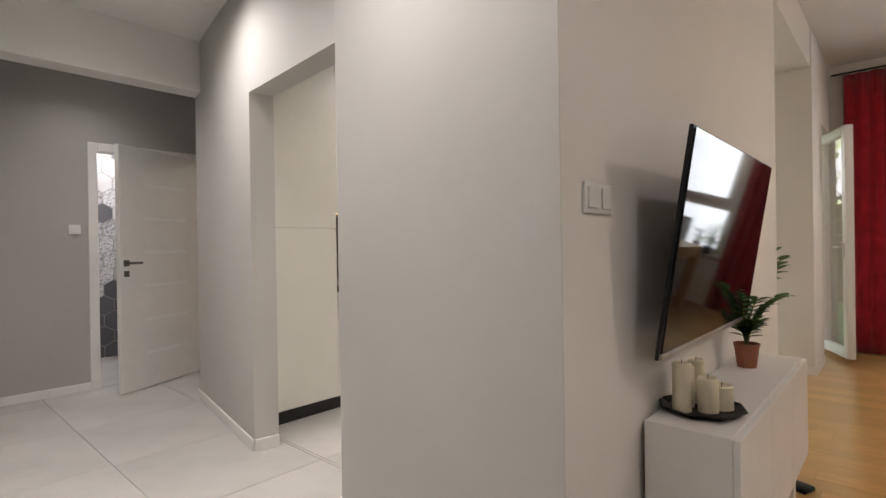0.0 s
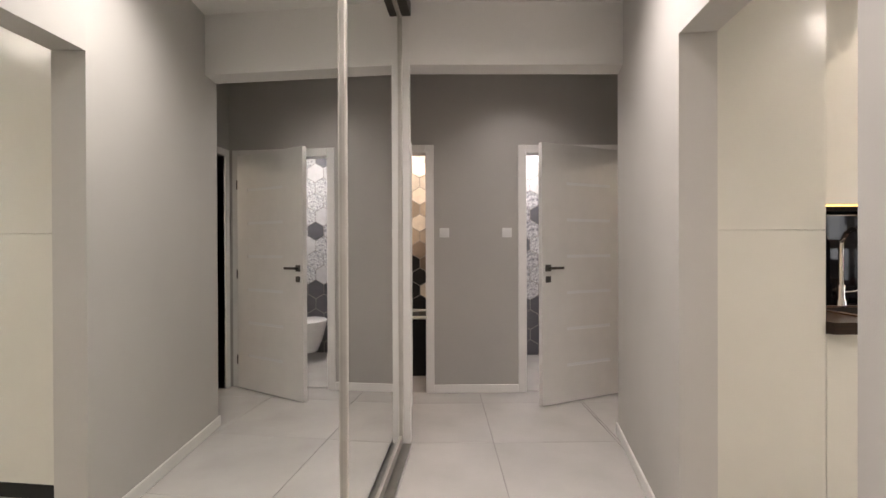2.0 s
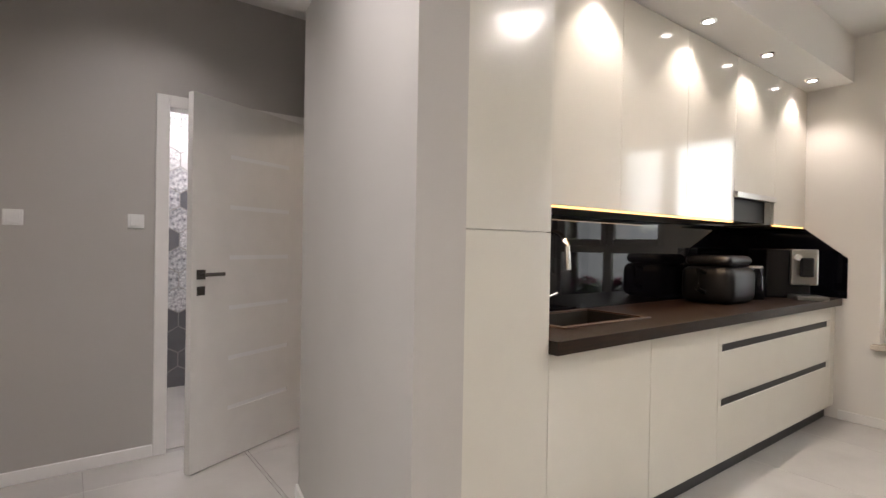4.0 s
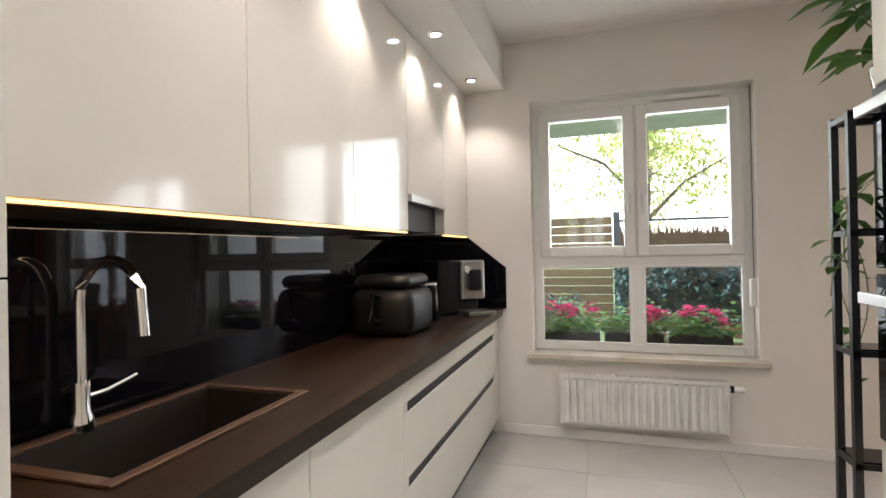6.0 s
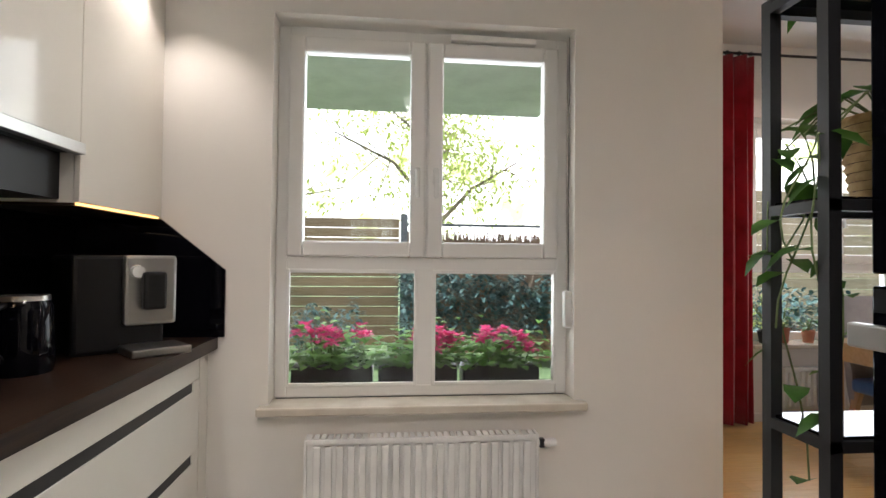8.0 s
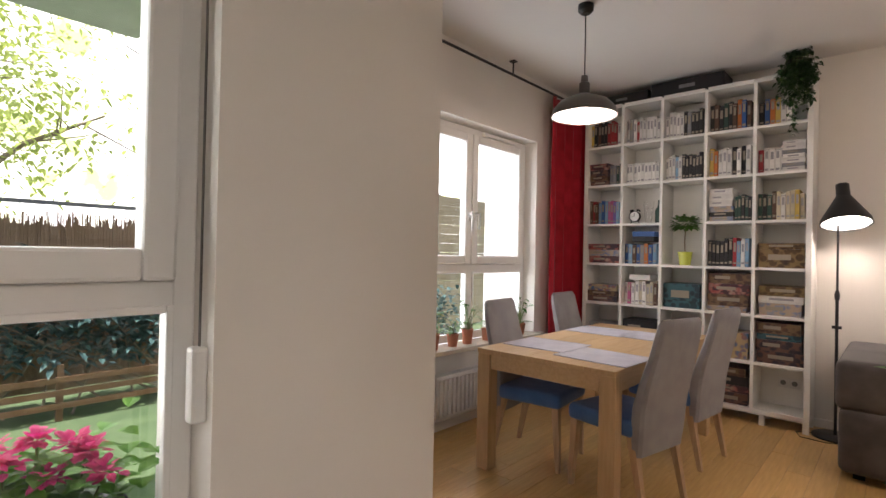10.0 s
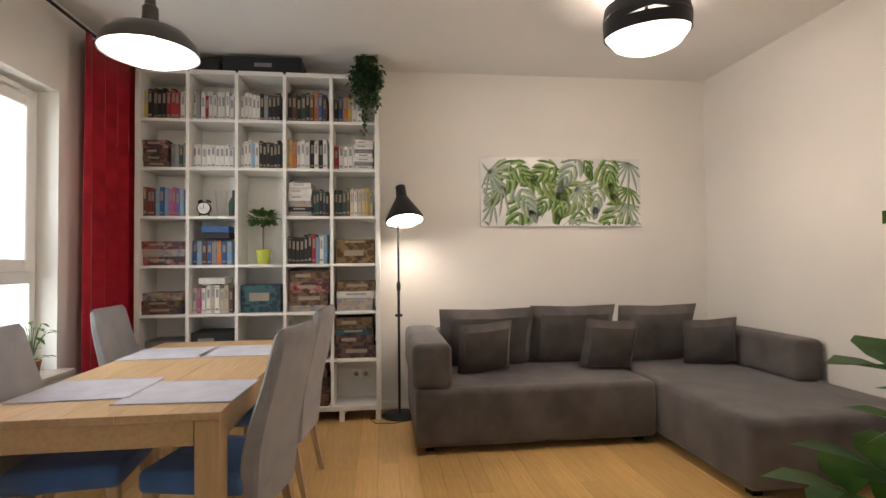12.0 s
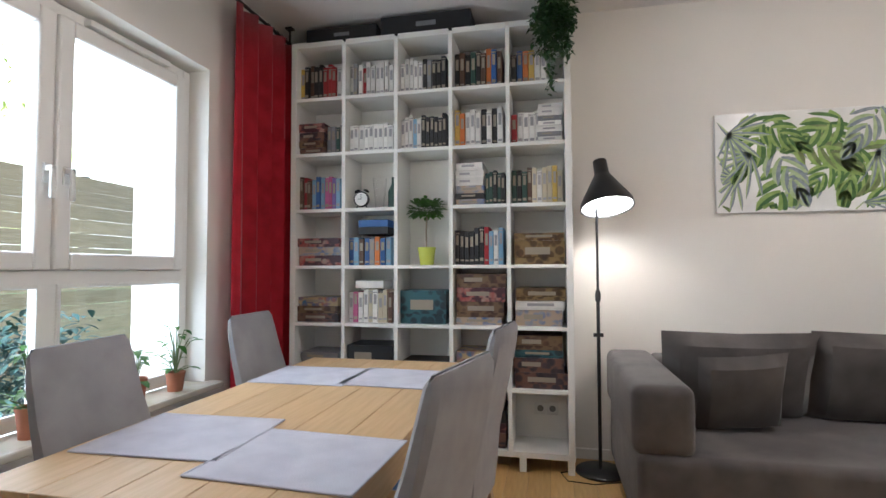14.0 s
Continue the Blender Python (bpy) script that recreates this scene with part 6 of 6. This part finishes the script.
bush("hedge", 8.5, 0.35, 0.28, 1.25, 0.25, 1.35, 3600, LEAFB, "bluish green laurel hedge in front of the reed fence", 1, 0.11)
bush("shrub", 8.4, 2.55, 0.25, 0.45, 0.0, 0.75, 700, LEAFB, "low bluish green shrub by the slat fence", 2, 0.10)
bush("shrub", 7.5, -3.1, 0.45, 0.65, -0.1, 1.05, 1900, LEAFB, "dark green shrub beyond the dining window", 3, 0.11)
low = thing("low_rail_fence", "low dark wooden rail along the lawn edge", "fence")
for j in range(3):
    part("rail", box(8.15, 8.17, -1.0, 1.7, -0.05 + 0.11 * j, 0.0 + 0.11 * j), BROWNW, low)
for y in (-0.95, 0.35, 1.65):
    part("post", box(8.17, 8.21, y - 0.025, y + 0.025, -0.17, 0.32), BROWNW, low)


def tree(x, y, h, spread, n, seed, label):
    r = random.Random(seed)
    t = thing("tree", label, "tree", at=(x, y, -0.18))
    tr, lv = bmesh.new(), bmesh.new()
    tube(tr, [(0, 0, 0), (0.1, 0.05, h * 0.25), (0.0, 0.2, h * 0.5), (0.15, 0.1, h * 0.8)], 0.13, 9, taper=0.35)
    tips = []
    for k in range(16):
        a, z = r.uniform(0, 6.283), h * r.uniform(0.2, 0.75)
        e = Vector((math.cos(a) * spread * r.uniform(0.5, 1), math.sin(a) * spread * r.uniform(0.5, 1), z + h * r.uniform(0.05, 0.3)))
        m = Vector((e.x * 0.45, e.y * 0.45, z + (e.z - z) * 0.65))
        tube(tr, [(0, 0.1, z), m, e], 0.045, 6, taper=0.25)
        for _ in range(6):
            q = m.lerp(e, r.random()) + Vector((r.gauss(0, 0.5), r.gauss(0, 0.5), r.gauss(0, 0.45)))
            tube(tr, [m.lerp(e, r.random() * 0.8), q], 0.012, 4, taper=0.4)
            tips.append(q)
    for _ in range(n):
        c = r.choice(tips)
        p = c + Vector((r.gauss(0, 0.28), r.gauss(0, 0.28), r.gauss(0, 0.22)))
        leaf(lv, p, rnd_dir(r, -0.9, 0.5), r.uniform(0.07, 0.13), r.uniform(0.04, 0.07), droop=0.3)
    part("trunk", tr, BARK, t, smooth=True)
    part("crown", lv, LEAFL, t)


tree(10.6, 0.9, 6.0, 2.4, 5200, 1, "spring tree with bright yellow-green leaves beyond the fence")
tree(11.5, 5.2, 7.0, 2.8, 5200, 2, "spring tree with bright yellow-green leaves beyond the fence")
tree(12.5, -3.5, 7.0, 2.8, 4200, 3, "spring tree with bright yellow-green leaves beyond the fence")

# geraniums outside the kitchen window
for k, (y, n) in enumerate(((1.14, 46), (1.58, 40), (2.02, 46))):
    t = thing("flower_box", "black flower box of pink geraniums on the outer sill", "flower box", "geranium boxes", at=(4.40, y, 0.585))
    w = bmesh.new()
    bx(w, -0.075, 0.075, -0.205, 0.205, 0, 0.12, 0.01)
    part("box", w, BPLAST, t)
    r = random.Random(30 + k)
    lv, fl, st = bmesh.new(), bmesh.new(), bmesh.new()
    for _ in range(420):
        p = Vector((r.gauss(-0.01, 0.065), r.gauss(0, 0.12), 0.11 + abs(r.gauss(0, 0.075))))
        leaf(lv, p, rnd_dir(r, -0.1, 0.6), r.uniform(0.04, 0.065), r.uniform(0.045, 0.07), droop=0.3)
    for _ in range(12):
        c = Vector((r.gauss(-0.03, 0.05), r.gauss(0, 0.11), r.uniform(0.21, 0.31)))
        tube(st, [(c.x * 0.5, c.y * 0.9, 0.12), c], 0.0025, 5)
        for _ in range(40):
            d = rnd_dir(r, -0.5, 1.0).normalized()
            leaf(fl, c + d * 0.032 * r.random(), d, 0.028, 0.024, droop=0.1)
    part("stems", st, STEM, t)
    part("foliage", lv, LEAFG, t)
    part("flowers", fl, PETAL, t)

# ---------- floor pieces ----------
tile_me = {}


def lay_tile(floor, x0, x1, y0, y1):
    key = (round(x1 - x0, 3), round(y1 - y0, 3))
    if key not in tile_me:
        tile_me[key] = mesh_of("tile", box(0, x1 - x0 - 0.003, 0, y1 - y0 - 0.003, -0.006, 0.0, 0.0008, 1), TILE)
    ob = new("tile", tile_me[key])
    ob.parent = floor
    ob.matrix_world = pose(x0 + 0.0015, y0 + 0.0015, 0)


def tile_area(floor, x0, x1, y0, y1, ox, oy, s):
    i = math.floor((x0 - ox) / s)
    while ox + i * s < x1 - 0.01:
        j = math.floor((y0 - oy) / s)
        while oy + j * s < y1 - 0.01:
            a, b, c, d = max(x0, ox + i * s), min(x1, ox + (i + 1) * s), max(y0, oy + j * s), min(y1, oy + (j + 1) * s)
            if b - a > 0.02 and d - c > 0.02:
                lay_tile(floor, a, b, c, d)
            j += 1
        i += 1


tile_area(bpy.data.objects["floor_hall"], -2.3, 0.28, -4.0, 4.59, -0.5, 0.3, 0.8)
tile_area(bpy.data.objects["floor_alcove"], 0.28, 0.94, 3.23, 4.59, -0.5, 0.3, 0.8)
tile_area(bpy.data.objects["floor_kitchen"], 0.28, 4.05, 0.30, 3.1, -0.5, 0.3, 0.8)
fl = bpy.data.objects["floor_living"]
r = random.Random(1)
plank_me = {}
PW = 0.13
x = 0.28
row = 0
while x < 5.44:
    w_ = min(PW, 5.45 - x)
    y = -3.74 - r.uniform(0, 1.1)
    while y < 0.29:
        ln = r.choice((1.0, 1.2, 1.4, 1.6))
        a, b_ = max(y, -3.74), min(y + ln, 0.30)
        if b_ - a > 0.03:
            key = (round(w_, 3), round(b_ - a, 2))
            if key not in plank_me:
                plank_me[key] = mesh_of("plank", box(0.0006, w_ - 0.0006, 0.0006, b_ - a - 0.0006, -0.006, 0.0, 0.0008, 1), PLANK)
            ob = new("plank", plank_me[key])
            ob.parent = fl
            ob.matrix_world = pose(x, a, 0)
        y += ln
    x += PW
    row += 1
tagged(part("threshold_strip", box(0.265, 0.295, -1.6, 0.11, -0.002, 0.004, 0.001, 1), ALU), "thin metal threshold strip between tiles and wood", kind="structure")
tagged(part("threshold_strip", box(2.5, 4.05, 0.285, 0.315, -0.002, 0.004, 0.001, 1), ALU), "thin metal threshold strip between tiles and wood", kind="structure")
